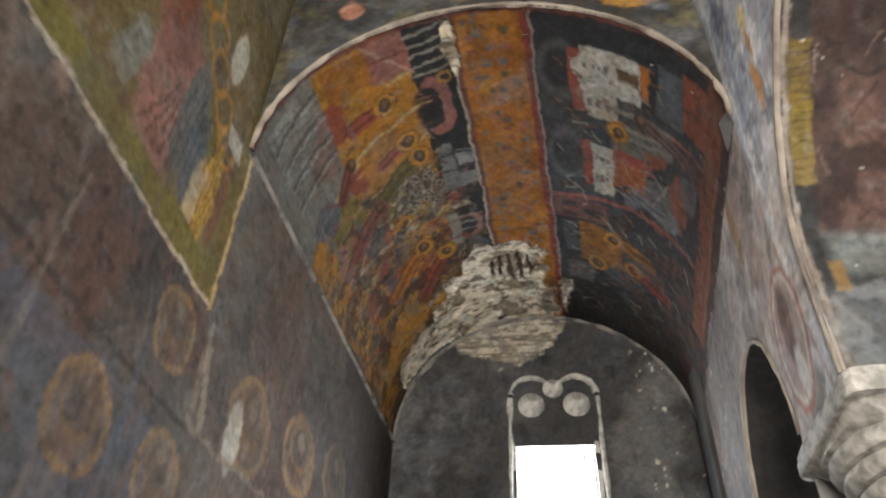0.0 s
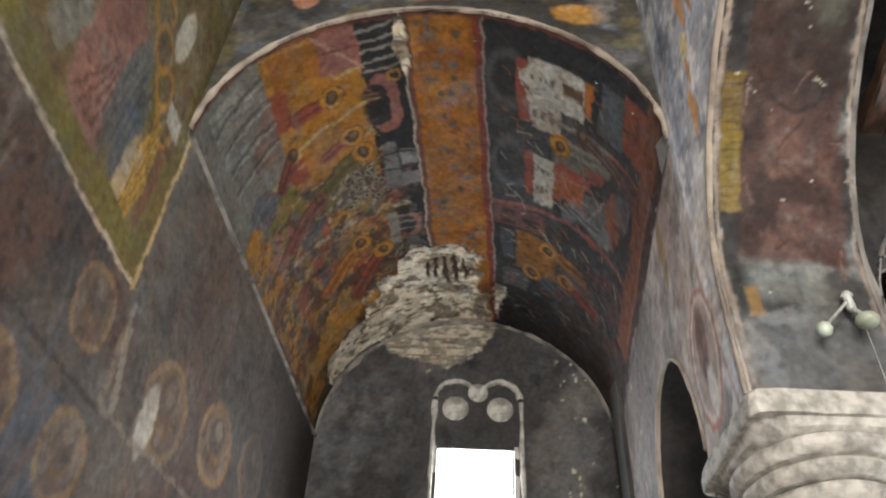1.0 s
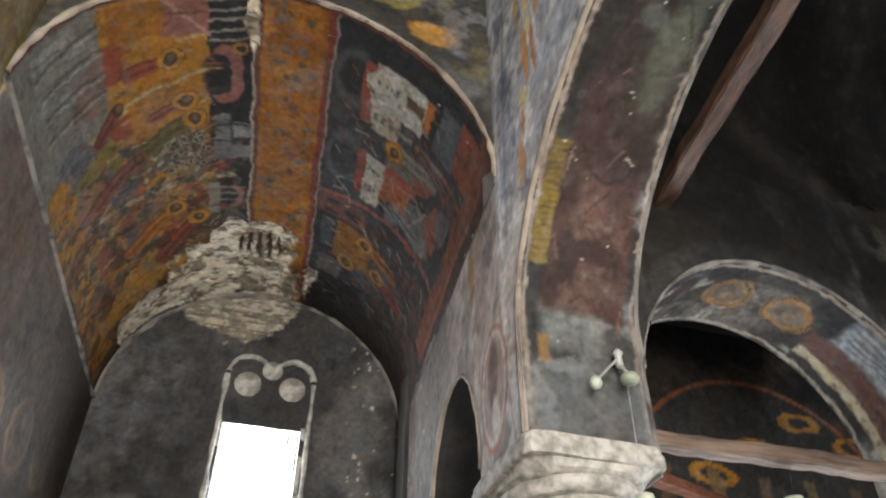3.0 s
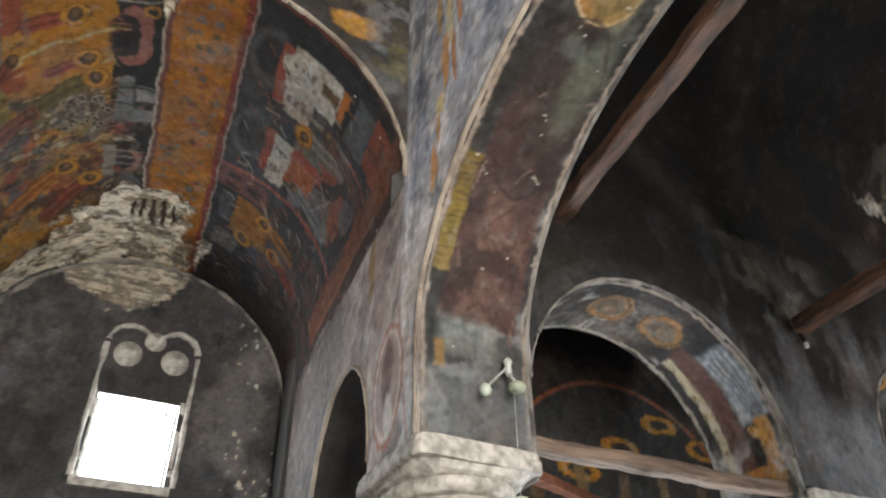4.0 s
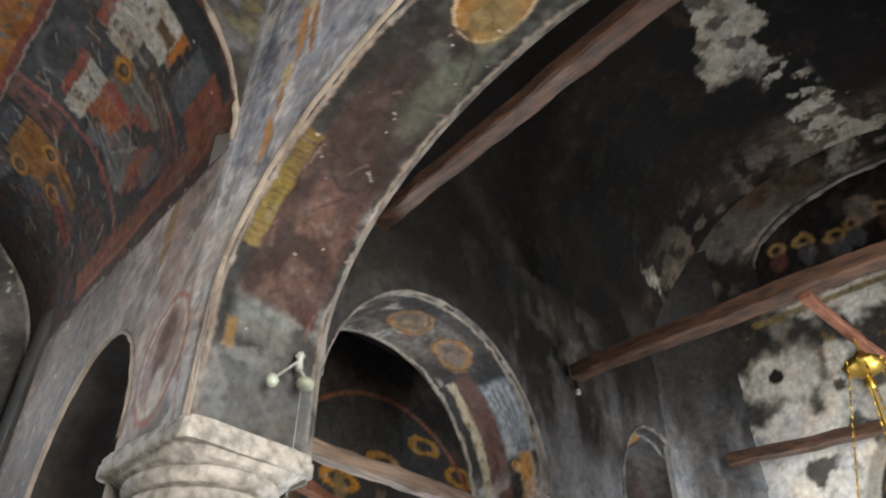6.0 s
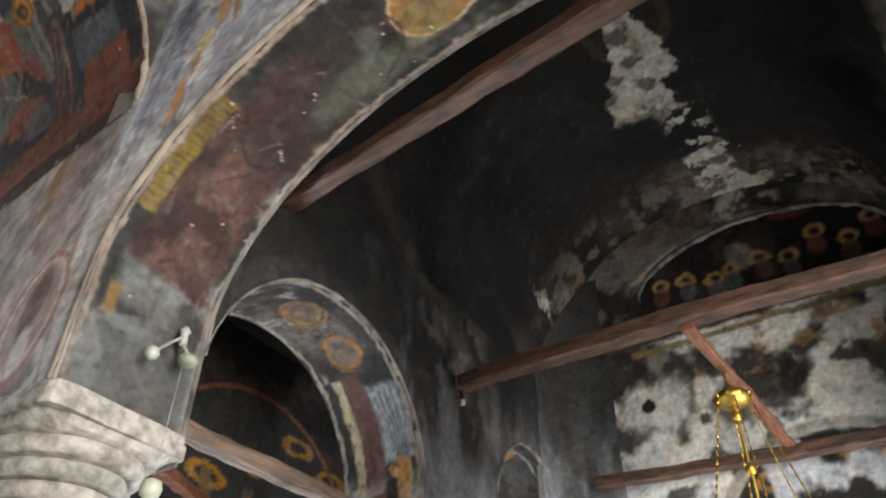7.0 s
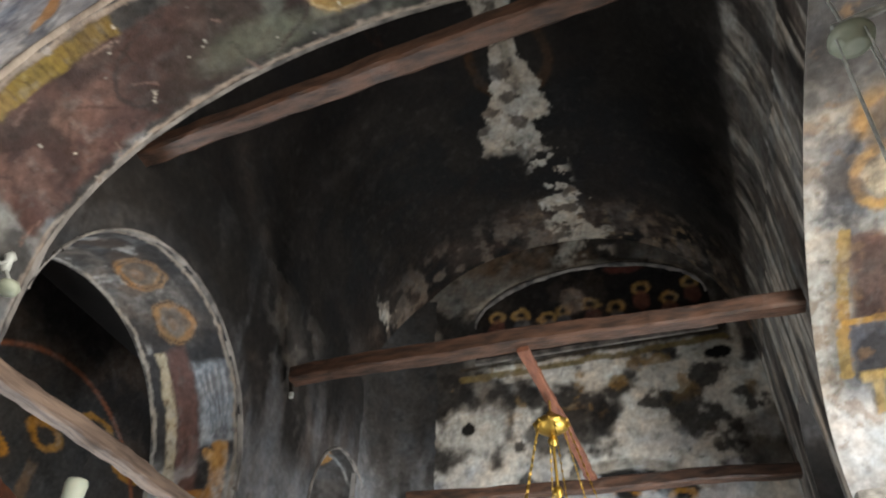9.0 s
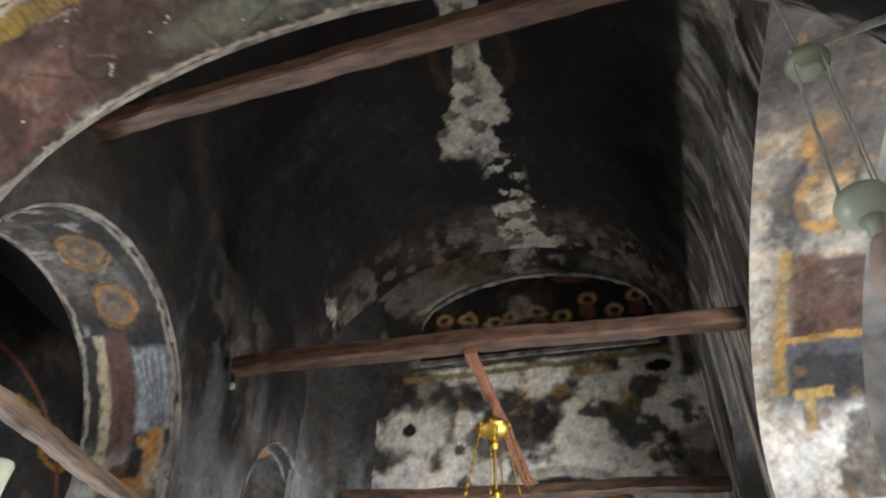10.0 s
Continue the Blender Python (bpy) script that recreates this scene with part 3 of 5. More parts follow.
    c.blotch(4, 0.45, 0.65, lin(140, 84, 20), 0.8, 3, where=band).blotch(7, 0.58, 0.7, lin(184, 128, 50), 0.7, 6, where=band)
    rnd = random.Random(4)
    for k in range(26):
        b = 2.95 + 0.125 * k
        for m in range(4):
            a = a0 + 0.08 + (a1 - a0 - 0.16) * rnd.random()
            c.disc(a, b + rnd.uniform(-0.05, 0.05), rnd.uniform(0.018, 0.045), rnd.uniform(0.014, 0.035), rnd.choice([slate, rose, lin(90, 86, 60), lin(150, 80, 60), lin(120, 112, 100)]), 0.85, 0.2)
    c.line(a0, 2.8, a0, 6.4, 0.045, lin(112, 70, 60)).line(a0 - 0.03, 2.8, a0 - 0.03, 6.4, 0.02, lin(178, 164, 148))
    c.line(a1, 2.8, a1, 6.4, 0.05, lin(128, 58, 48)).line(a1 + 0.04, 2.8, a1 + 0.04, 6.4, 0.02, lin(150, 130, 122))
    # east half: slate ground, white houses, red walls
    c.blotch(2.4, 0.42, 0.66, lin(70, 72, 76), 0.8, 9, where=step(a1 + 0.04, a1 + 0.06, s))
    for k in (3.3, 4.15):
        c.disc(S(0.1), k + 0.05, 0.17, 0.26, lin(104, 106, 108), 0.6, 0.2, hole=0.75)
    c.box(S(0.17), S(0.3), 3.15, 3.72, lin(146, 74, 56)).box(S(0.25), S(0.66), 3.12, 3.5, lin(186, 182, 172)).box(S(0.27), S(0.5), 3.45, 3.75, lin(168, 160, 148))
    c.disc(S(0.24), 3.3, 0.05, 0.09, lin(186, 182, 172)).box(S(0.52), S(0.65), 3.22, 3.34, lin(96, 74, 52)).box(S(0.66), S(0.71), 3.12, 3.42, lin(180, 108, 44))
    for k in range(4):
        c.box(S(0.28) + 0.0 + 0.06 * k, S(0.28) + 0.03 + 0.06 * k, 3.26, 3.3, lin(92, 86, 80), 0.9).box(S(0.3) + 0.07 * k, S(0.3) + 0.035 + 0.07 * k, 3.58, 3.66, lin(90, 78, 66), 0.8)
    c.box(S(0.76), S(0.9), 3.05, 3.5, lin(92, 98, 104), 0.9).box(S(0.9), S(1.07), 3.0, 3.45, lin(140, 80, 62))
    c.line(S(0.45), 3.62, S(0.85), 3.6, 0.05, lin(128, 120, 108), 0.9).line(S(0.85), 3.6, S(1.05), 3.62, 0.04, lin(150, 90, 74))
    c.disc(S(0.52), 3.84, 0.12, 0.13, gold, 0.9, 0.08, hole=0.6).disc(S(0.6), 3.9, 0.2, 0.16, lin(122, 118, 108), 0.8, 0.15, wob=0.4).disc(S(0.75), 3.86, 0.14, 0.18, lin(132, 76, 58), 0.9, 0.15, wob=0.4)
    c.box(S(0.22), S(0.3), 4.0, 4.5, lin(140, 66, 50)).box(S(0.3), S(0.46), 4.02, 4.55, lin(176, 172, 160)).box(S(0.46), S(0.7), 4.1, 4.42, lin(156, 84, 34)).box(S(0.46), S(0.74), 4.0, 4.12, lin(150, 72, 54))
    for k in range(3):
        c.box(S(0.32) + 0.05 * k, S(0.32) + 0.025 + 0.05 * k, 4.15, 4.2, lin(84, 80, 74), 0.9).box(S(0.32) + 0.05 * k, S(0.32) + 0.025 + 0.05 * k, 4.35, 4.4, lin(100, 92, 84), 0.9)
    for a, b, w, h, col in ((0.62, 4.5, 0.14, 0.14, blue), (0.78, 4.3, 0.16, 0.2, slate), (0.7, 4.62, 0.12, 0.1, night), (0.9, 4.2, 0.12, 0.3, lin(130, 80, 60)), (0.95, 4.0, 0.1, 0.2, slate), (0.85, 4.45, 0.1, 0.14, lin(108, 110, 106))):
        c.disc(S(a), b, w, h, col, 0.9, 0.12, wob=0.45)
    c.line(S(0.72), 4.45, S(0.84), 4.1, 0.025, lin(150, 144, 132), 0.8)
    c.line(S(-0.06), 4.68, S(0.5), 4.62, 0.05, lin(142, 88, 78)).line(S(0.5), 4.62, S(1.0), 4.66, 0.05, lin(128, 66, 54)).box(S(-0.06), S(0.4), 4.7, 4.95, lin(112, 72, 66), 0.85)
    c.box(S(0.02), S(0.14), 4.74, 4.8, night, 0.9).box(S(0.02), S(0.14), 4.88, 4.93, night, 0.9).box(S(0.2), S(0.36), 4.8, 4.88, night, 0.9)
    c.box(S(0.14), S(0.5), 4.98, 5.5, lin(142, 96, 36), 0.9).box(S(0.0), S(0.12), 5.0, 5.4, lin(70, 74, 80)).box(S(0.0), S(0.24), 5.55, 5.8, lin(96, 100, 104), 0.8)
    for k in range(280):
        a, b = S(rnd.uniform(0.0, 1.0)), rnd.uniform(3.1, 6.2)
        w = rnd.uniform(0.04, 0.14)
        t = rnd.uniform(-0.4, 1.2)
        c.line(a, b, a + w * math.cos(t), b + w * math.sin(t), rnd.uniform(0.008, 0.018), rnd.choice([lin(52, 50, 50), lin(130, 66, 50), lin(160, 154, 140), lin(84, 92, 102), lin(160, 100, 50)]), 0.65)
    saint(0.5, 3.84, 0.82, 3.78, lin(118, 114, 104), 0.16)
    saint(0.66, 3.62, 0.92, 3.74, lin(96, 72, 62), 0.12, False)
    saint(0.56, 4.42, 0.8, 4.5, lin(96, 98, 100), 0.14, False)
    saint(0.42, 5.1, 0.72, 5.2, lin(128, 88, 36), 0.16)
    saint(0.6, 5.4, 0.85, 5.5, lin(110, 52, 42), 0.15)
    saint(0.28, 5.5, 0.52, 5.66, lin(72, 80, 92), 0.15)
    c.mottle([lin(120, 56, 46), slate, lin(70, 60, 54), lin(112, 80, 50)], 8, 0.4, 40, step(S(0.42), S(0.5), s) * step(4.75, 4.9, y))
    c.box(S(1.0), ARC_L, 2.8, 5.4, lin(132, 78, 52), 0.85).box(ARC_L - 0.16, ARC_L, 2.8, 6.4, lin(60, 58, 58), 0.8)
    c.line(ARC_L - 0.2, 3.0, ARC_L - 0.2, 5.2, 0.03, lin(150, 100, 70), 0.7)
    c.mottle([lin(110, 64, 48), lin(70, 62, 58)], 5, 0.6, 60, step(S(0.9), S(1.0), s))
    # east half tinted darker towards the end wall
    c.lay(step(5.4, 6.4, y) * step(S(-0.1), S(0.0), s), lin(46, 42, 41), 0.3)
    # borders at mouth and end
    c.line(0, 2.86, ARC_L, 2.86, 0.05, lin(126, 74, 62), 0.9)
    # fallen plaster near the end wall, with laths laid bare
    d = np.hypot((c.a - S(-0.68)) / 0.62, (c.b - 6.0) / 0.66) + 0.75 * (fbm(P, 4.2, 6, 77) - 0.5) * 2
    d2 = np.hypot((c.a - S(-1.4)) / 0.6, (c.b - 6.32) / 0.42) + 0.8 * (fbm(P, 4, 5, 78) - 0.5) * 2
    d3 = np.hypot((c.a - S(-0.7)) / 0.05, (c.b - 3.1) / 0.26) + 0.7 * (fbm(P, 8, 4, 79) - 0.5) * 2
    bare = np.maximum.reduce([1 - step(0.9, 1.0, d), 1 - step(0.9, 1.0, d2), 1 - step(0.9, 1.05, d3)])
    c.loss(bare, 0.05, lin(218, 208, 188))
    c.blotch(7, 0.5, 0.6, lin(112, 100, 84), 0.85, 31, where=bare).blotch(14, 0.55, 0.63, lin(70, 58, 46), 0.8, 35, where=bare, stretch=(0.6, 2.2, 1)).blotch(9, 0.6, 0.66, lin(205, 196, 176), 0.8, 33, where=bare)
    hole = (1 - step(0.8, 1.0, np.hypot((c.a - S(-0.56)) / 0.27, (c.b - 5.72) / 0.22))) * step(0.0, 0.35, np.sin(c.a * 70) * 0.5 + 0.45 * (fbm(P, 12, 3, 80) - 0.2))
    c.loss(hole, 0.05, lin(66, 52, 42))
    c.disc(S(-0.86), 5.95, 0.03, 0.02, lin(140, 84, 60), 1)
    c.c = c.c * (0.58 + 0.5 * bare[:, None])
    return c.finish(0.3)


painted("ceiling_vault_bay", lambda s, y: vault_place(s, y), (0, ARC_L, YF, YB), 0.0125, paint_vault, fresco_matt, label="barrel vault painted with gold and slate scenes, plaster fallen near the end")


# ---- end wall of the side bay, with its window ----
def paint_end(P, x, z):
    z = z - E
    c = Canvas(P, x, z, lin(60, 59, 60), 31)
    c.blotch(1.6, 0.4, 0.66, lin(92, 92, 94), 0.8, 1).blotch(3, 0.5, 0.7, lin(42, 41, 42), 0.8, 2).blotch(1.1, 0.55, 0.7, lin(110, 108, 106), 0.6, 3)
    c.blotch(20, 0.72, 0.78, bone, 0.8, 5, where=step(0.75, 0.9, x))
    top = 1 - step(0.9, 1.0, np.hypot((c.a + 0.4) / 0.52, (c.b - 4.74) / 0.4) + 1.1 * (fbm(P, 5, 5, 3) - 0.5))
    c.lay(top, lin(176, 166, 148), 0.9).blotch(9, 0.5, 0.58, lin(84, 76, 66), 0.85, 8, where=top, stretch=(0.5, 1, 3)).blotch(16, 0.5, 0.6, lin(120, 112, 98), 0.8, 9, where=top)
    return c.finish(0.35)


WX0, WX1, WZ0, WZ1 = -0.38, 0.36, E + 2.65, E + 3.44


def end_keep(x, z):
    return (z < arc(x - DX) + 0.1) & ~((x > WX0) & (x < WX1) & (z > WZ0) & (z < WZ1))


painted("wall_end_bay", lambda x, z: np.stack([x, 0 * x + YB, z], 1), (XL + DX - 0.05, XR + DX + 0.05, E + 0.3, CRN + 0.05), 0.02, paint_end, fresco_matt, end_keep, label="dark smoke-grey end wall under the painted vault")

# window: reveal, surround with two small arches, frame and the sky outside
window = tagged(new("window_1"), "small deep-set window with blinding daylight and worn pale surround", "window", "", "structure")
for nm, b in (("window_jamb", (WX0 - 0.04, WX0, YB, YB + 0.32, WZ0, WZ1)), ("window_jamb", (WX1, WX1 + 0.04, YB, YB + 0.32, WZ0, WZ1)), ("window_lintel", (WX0 - 0.04, WX1 + 0.04, YB, YB + 0.32, WZ1, WZ1 + 0.04)), ("window_sill", (WX0 - 0.05, WX1 + 0.05, YB - 0.05, YB + 0.32, WZ0 - 0.08, WZ0))):
    box(nm, *b, stone, window)
for x in (WX0 + 0.012, WX1 - 0.012, WX1 - 0.1):
    box("window_frame", x - 0.012, x + 0.012, YB + 0.14, YB + 0.17, WZ0, WZ1, white_metal, window)
link("window_sky", [(WX0 - 0.3, YB + 0.5, WZ0 - 0.3), (WX1 + 0.3, YB + 0.5, WZ0 - 0.3), (WX1 + 0.3, YB + 0.5, WZ1 + 0.3), (WX0 - 0.3, YB + 0.5, WZ1 + 0.3)], [[0, 1, 2, 3]], daylight)
tagged(bpy.data.objects["window_sky"], "bright overcast sky outside the window", "sky", "", "structure")


def half_ring(cx, cz, r, n=18, y=YB - 0.004, a0=0.0, a1=math.pi):
    return [(cx + r * math.cos(a0 + (a1 - a0) * k / n), y, cz + r * math.sin(a0 + (a1 - a0) * k / n)) for k in range(n + 1)]


def strip(name, pts, w, out, mat, parent, normal=(0, -1, 0), label=""):
    """A raised moulding that follows pts on a wall."""
    nrm = Vector(normal)
    verts, faces = [], []
    for n, p in enumerate(pts):
        p = Vector(p)
        d = (Vector(pts[min(n + 1, len(pts) - 1)]) - Vector(pts[max(n - 1, 0)])).normalized()
        s = d.cross(nrm)
        g = fbm(np.array([tuple(p)]), 11, 3, 5)[0]
        k = max(0.25, 0.25 + 2.6 * (g - 0.25))
        p = p + s * (w * 0.5 * (fbm(np.array([tuple(p)]), 15, 3, 8)[0] - 0.5))
        for a, h in ((-0.5, -0.02), (-0.4, out * 0.8), (0.0, out), (0.4, out * 0.8), (0.5, -0.02)):
            verts.append(p + s * (a * w * k) + nrm * h)
        if n:
            q = 5 * n
            faces += [[q - 5 + m, q - 4 + m, q + 1 + m, q + m] for m in range(4)]
    return link(name, verts, faces, mat, parent, label, True)


for cx in (-0.22, 0.22):
    strip("window_arch", half_ring(cx, E + 3.98, 0.2), 0.06, 0.04, stone, window)
    lathe("window_disc", [(0.02, 0), (0.13, 0.01), (0.13, 0.03), (0.02, 0.035)], (0, 0, 0), stone, window).matrix_local = pose(cx, YB - 0.005, E + 3.86, 90, 0, 0)
lathe("window_disc", [(0.02, 0), (0.10, 0.01), (0.10, 0.03), (0.02, 0.035)], (0, 0, 0), stone, window).matrix_local = pose(0.0, YB - 0.005, E + 4.04, 90, 0, 0)
for x in (WX0 - 0.05, WX1 + 0.07):
    strip("window_moulding", [(x, YB - 0.004, WZ0 + 1.3 * k / 12) for k in range(13)], 0.05, 0.03, stone, window)

# pale worn edges: rim of the vault's mouth, end arch, springing lines
edge_pale = material("pale_worn_edge", (0.31, 0.26, 0.21), 0.8, second=(0.13, 0.10, 0.08), scale=4, bump=0.6, bump_scale=50)
edge_grey = material("grey_worn_edge", (0.20, 0.18, 0.16), 0.9, second=(0.045, 0.042, 0.04), scale=6, bump=0.6, bump_scale=50)
rim_pts = [(arc_x[k], YF - 0.018, arc_z[k]) for k in range(0, ARC_N, 3)]
tagged(strip("trim_vault_mouth", rim_pts, 0.034, 0.008, edge_pale, None), "pale chipped plaster edge round the mouth of the vault", "trim", "", "structure")
left_pts = [(XL + 0.004 + 0.078 * (YB - YF) * k / 40, YF + (YB - YF) * k / 40, SPR - 0.01 - 0.04 * (YB - YF) * k / 40) for k in range(41)]
tagged(strip("trim_springing_left", left_pts, 0.035, 0.02, edge_grey, None, (1, 0, 0)), "worn plaster edge where the painted vault springs from the wall", "trim", "", "structure")
end_pts = [(arc_x[k] + DX, YB - 0.012, arc_z[k] - DZ - 0.03) for k in range(0, ARC_N, 7)]
tagged(strip("trim_end_arch", end_pts, 0.04, 0.012, edge_grey, None), "thin worn edge where vault meets end wall", "trim", "", "structure")


# ---- wall over the mouth of the side bay ----
def paint_front(P, x, z):
    z = z - E
    c = Canvas(P, x, z, lin(62, 61, 60), 41)
    c.blotch(2.2, 0.42, 0.64, lin(88, 88, 90), 0.8, 1).blotch(3.1, 0.5, 0.66, lin(46, 44, 42), 0.8, 2).mottle([lin(92, 82, 50), olive, slate], 6, 0.3, 3)
    c.blotch(2.4, 0.45, 0.6, lin(40, 38, 38), 0.7, 14)
    c.disc(-1.55, 5.5, 0.13, 0.12, gold, 0.9, 0.08, hole=0.5).disc(-1.38, 5.18, 0.09, 0.12, lin(160, 112, 90), 0.9, 0.2, wob=0.3)
    c.disc(0.62, 5.05, 0.2, 0.12, gold, 0.8, 0.2, wob=0.4).disc(-0.45, 5.3, 0.3, 0.1, lin(140, 84, 70), 0.9, 0.2, wob=0.3).disc(0.3, 5.4, 0.2, 0.14, olive, 0.9, 0.2, wob=0.3)
    c.blotch(5, 0.5, 0.62, lin(108, 110, 116), 0.7, 12, where=step(0.55, 0.9, x))
    return c.finish(0.3)


painted("wall_over_vault", lambda x, z: np.stack([x, 0 * x + YF - 0.014, z], 1), (XL, XR, SPR - 0.05, E + 5.9), 0.018, paint_front, fresco_matt, lambda x, z: z > arc(x) - 0.02, label="painted wall above the vault's mouth, smoke-darkened fresco")

# ---- arch beside the nave: side wall, soffit, and bay wall behind ----
BC, BW, BS, BR = 0.6, 2.05, E + 2.35, 1.42  # centre, half width, springing, rise
CAP = E + 1.83


def arch_b(y):
    return BS + BR * np.sqrt(np.clip(1 - ((y - BC) / BW) ** 2, 0, 1))


def paint_side(P, y, z):
    z = z - E
    c = Canvas(P, y, z, lin(196, 196, 202), 51)
    c.blotch(2.5, 0.42, 0.64, lin(200, 188, 180), 0.8, 1).blotch(3.5, 0.52, 0.68, lin(84, 84, 90), 0.8, 2)
    bay = step(2.84, 2.9, y)
    c.lay(bay, lin(186, 170, 160), 0.8).blotch(3.0, 0.45, 0.65, lin(122, 112, 108), 0.8, 3, where=bay)
    c.lay((1 - bay) * step(2.9, 3.2, z), lin(158, 166, 182), 0.7)
    c.blotch(7, 0.5, 0.66, lin(228, 230, 234), 0.8, 17, where=(1 - bay)).blotch(5, 0.55, 0.68, lin(92, 102, 122), 0.7, 18, where=(1 - bay) * step(2.9, 3.2, z))
    for a, b, w, h, col in ((2.42, 3.45, 0.04, 0.2, lin(206, 150, 84)), (2.36, 3.72, 0.03, 0.16, lin(190, 140, 70)), (2.24, 4.2, 0.045, 0.26, lin(208, 148, 78)), (2.12, 4.15, 0.03, 0.24, lin(192, 128, 66)),
                            (2.16, 4.55, 0.05, 0.24, lin(224, 206, 160)), (2.02, 4.6, 0.04, 0.26, lin(200, 134, 72)), (2.3, 4.85, 0.04, 0.3, lin(206, 166, 96)), (1.98, 5.1, 0.06, 0.3, lin(198, 140, 80))):
        c.disc(a, b, w, h, col, 0.9, 0.2, wob=0.5).line(a - 0.09, b - h, a - 0.06, b + h, 0.025, lin(228, 230, 234), 0.7, 0.02)
    c.line(2.72, 3.1, 2.5, 5.6, 0.05, lin(92, 104, 126), 0.6, 0.03).line(2.8, 3.0, 2.74, 5.6, 0.03, lin(226, 228, 232), 0.7, 0.02)
    c.box(2.27, 2.38, 3.79, 3.97, lin(214, 198, 150), 0.95)
    c.disc(3.08, 2.3, 0.27, 0.38, lin(184, 158, 150), 0.9, 0.05).disc(3.08, 2.3, 0.27, 0.38, lin(186, 104, 78), 0.9, 0.03, hole=0.93).disc(3.08, 2.3, 0.24, 0.34, lin(226, 216, 206), 0.85, 0.04, hole=0.9).disc(3.08, 2.36, 0.1, 0.22, lin(134, 96, 86), 0.9, 0.2, wob=0.25).disc(3.08, 2.46, 0.06, 0.08, lin(104, 76, 66), 0.8, 0.2, wob=0.3).disc(3.05, 2.1, 0.08, 0.12, lin(222, 220, 216), 0.9, 0.2, wob=0.2)
    c.line(2.88, 3.9, 3.0, 2.8, 0.02, lin(180, 170, 164), 0.8).line(2.9, 2.9, 3.3, 2.4, 0.02, lin(170, 150, 140), 0.7).line(2.9, 2.75, 2.75, 1.75, 0.025, lin(176, 130, 110), 0.8)
    c.disc(3.5, 3.4, 0.08, 0.3, lin(146, 112, 60), 0.8, 0.2, wob=0.4).disc(3.3, 3.2, 0.14, 0.5, lin(150, 128, 122), 0.7, 0.25, wob=0.4)
    # wall turns darker towards the far end of the bay
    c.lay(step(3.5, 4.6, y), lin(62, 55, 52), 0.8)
    c.line(2.9, 3.68, 6.5, 3.53, 0.03, lin(70, 62, 60), 0.8)
    c.blotch(24, 0.72, 0.78, bone, 0.7, 15, where=step(4.6, 5.2, y))
    return c.finish(0.25)


OC, OW, OS, OR = 4.12, 0.72, E + 1.95, 0.9  # opening between the bay and the dark aisle


def side_keep(y, z):
    under_arch = (y < 2.62) & (z < np.where(np.abs(y - BC) < BW, arch_b(y), 0))
    low = (y < 3.4) & (z < CAP)
    hole = (np.abs(y - OC) < OW + 0.01) & (z < OS + (OR + 0.01) * np.sqrt(np.clip(1 - ((y - OC) / (OW + 0.01)) ** 2, 0, 1)))
    return ~(under_arch | low | hole) & ((y < YF) | (z < SPR + 0.02))


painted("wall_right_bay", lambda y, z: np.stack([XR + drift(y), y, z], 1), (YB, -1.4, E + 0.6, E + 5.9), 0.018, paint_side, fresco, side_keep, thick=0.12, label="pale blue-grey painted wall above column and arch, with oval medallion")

o_pts = [(OC - OW, E + 0.6)] + [(OC + OW * math.cos(a), OS + OR * math.sin(a)) for a in np.linspace(math.pi, 0, 60)] + [(OC + OW, E + 0.6)]
o_pts = np.array(o_pts)
o_len = np.concatenate([[0], np.cumsum(np.hypot(*np.diff(o_pts, axis=0).T))])


def paint_reveal(P, x, s):
    # dark ground colour takes the place of shade inside the opening
    c = Canvas(P, x, s, lin(44, 40, 38), 55)
    return c.blotch(2.5, 0.45, 0.65, lin(26, 24, 23), 0.8, 1).finish(0.3)


painted("arch_opening_reveal", lambda x, s: np.stack([x + drift(np.interp(s, o_len, o_pts[:, 0])), np.interp(s, o_len, o_pts[:, 0]), np.interp(s, o_len, o_pts[:, 1])], 1), (XR, XQ, 0, float(o_len[-1])), 0.03, paint_reveal, fresco_matt, label="plastered reveal of the small side opening, painted dark as shade", thick=0.012)
o_edge = [(XR - 0.004 + 0.078 * (p[0] - YF), p[0], p[1]) for p in o_pts[1:-1]]
tagged(strip("trim_opening_edge", o_edge, 0.028, 0.008, edge_pale, None, (-1, 0, 0)), "worn pale edge of the side opening", "trim", "", "structure")

# profile of the arch's soffit, from the capital up and over
prof = [(2.65, CAP + (BS - CAP) * k / 20) for k in range(20)]
prof += [(BC + BW * math.cos(a), BS + BR * math.sin(a)) for a in np.linspace(0, math.pi, 120)]
prof += [(BC - BW - 0.02, BS - (BS - CAP) * k / 20) for k in range(1, 21)]
prof = np.array(prof)
pl = np.concatenate([[0], np.cumsum(np.hypot(*np.diff(prof, axis=0).T))])


def soffit_place(x, s):
    return np.stack([x, np.interp(s, pl, prof[:, 0]), np.interp(s, pl, prof[:, 1])], 1)


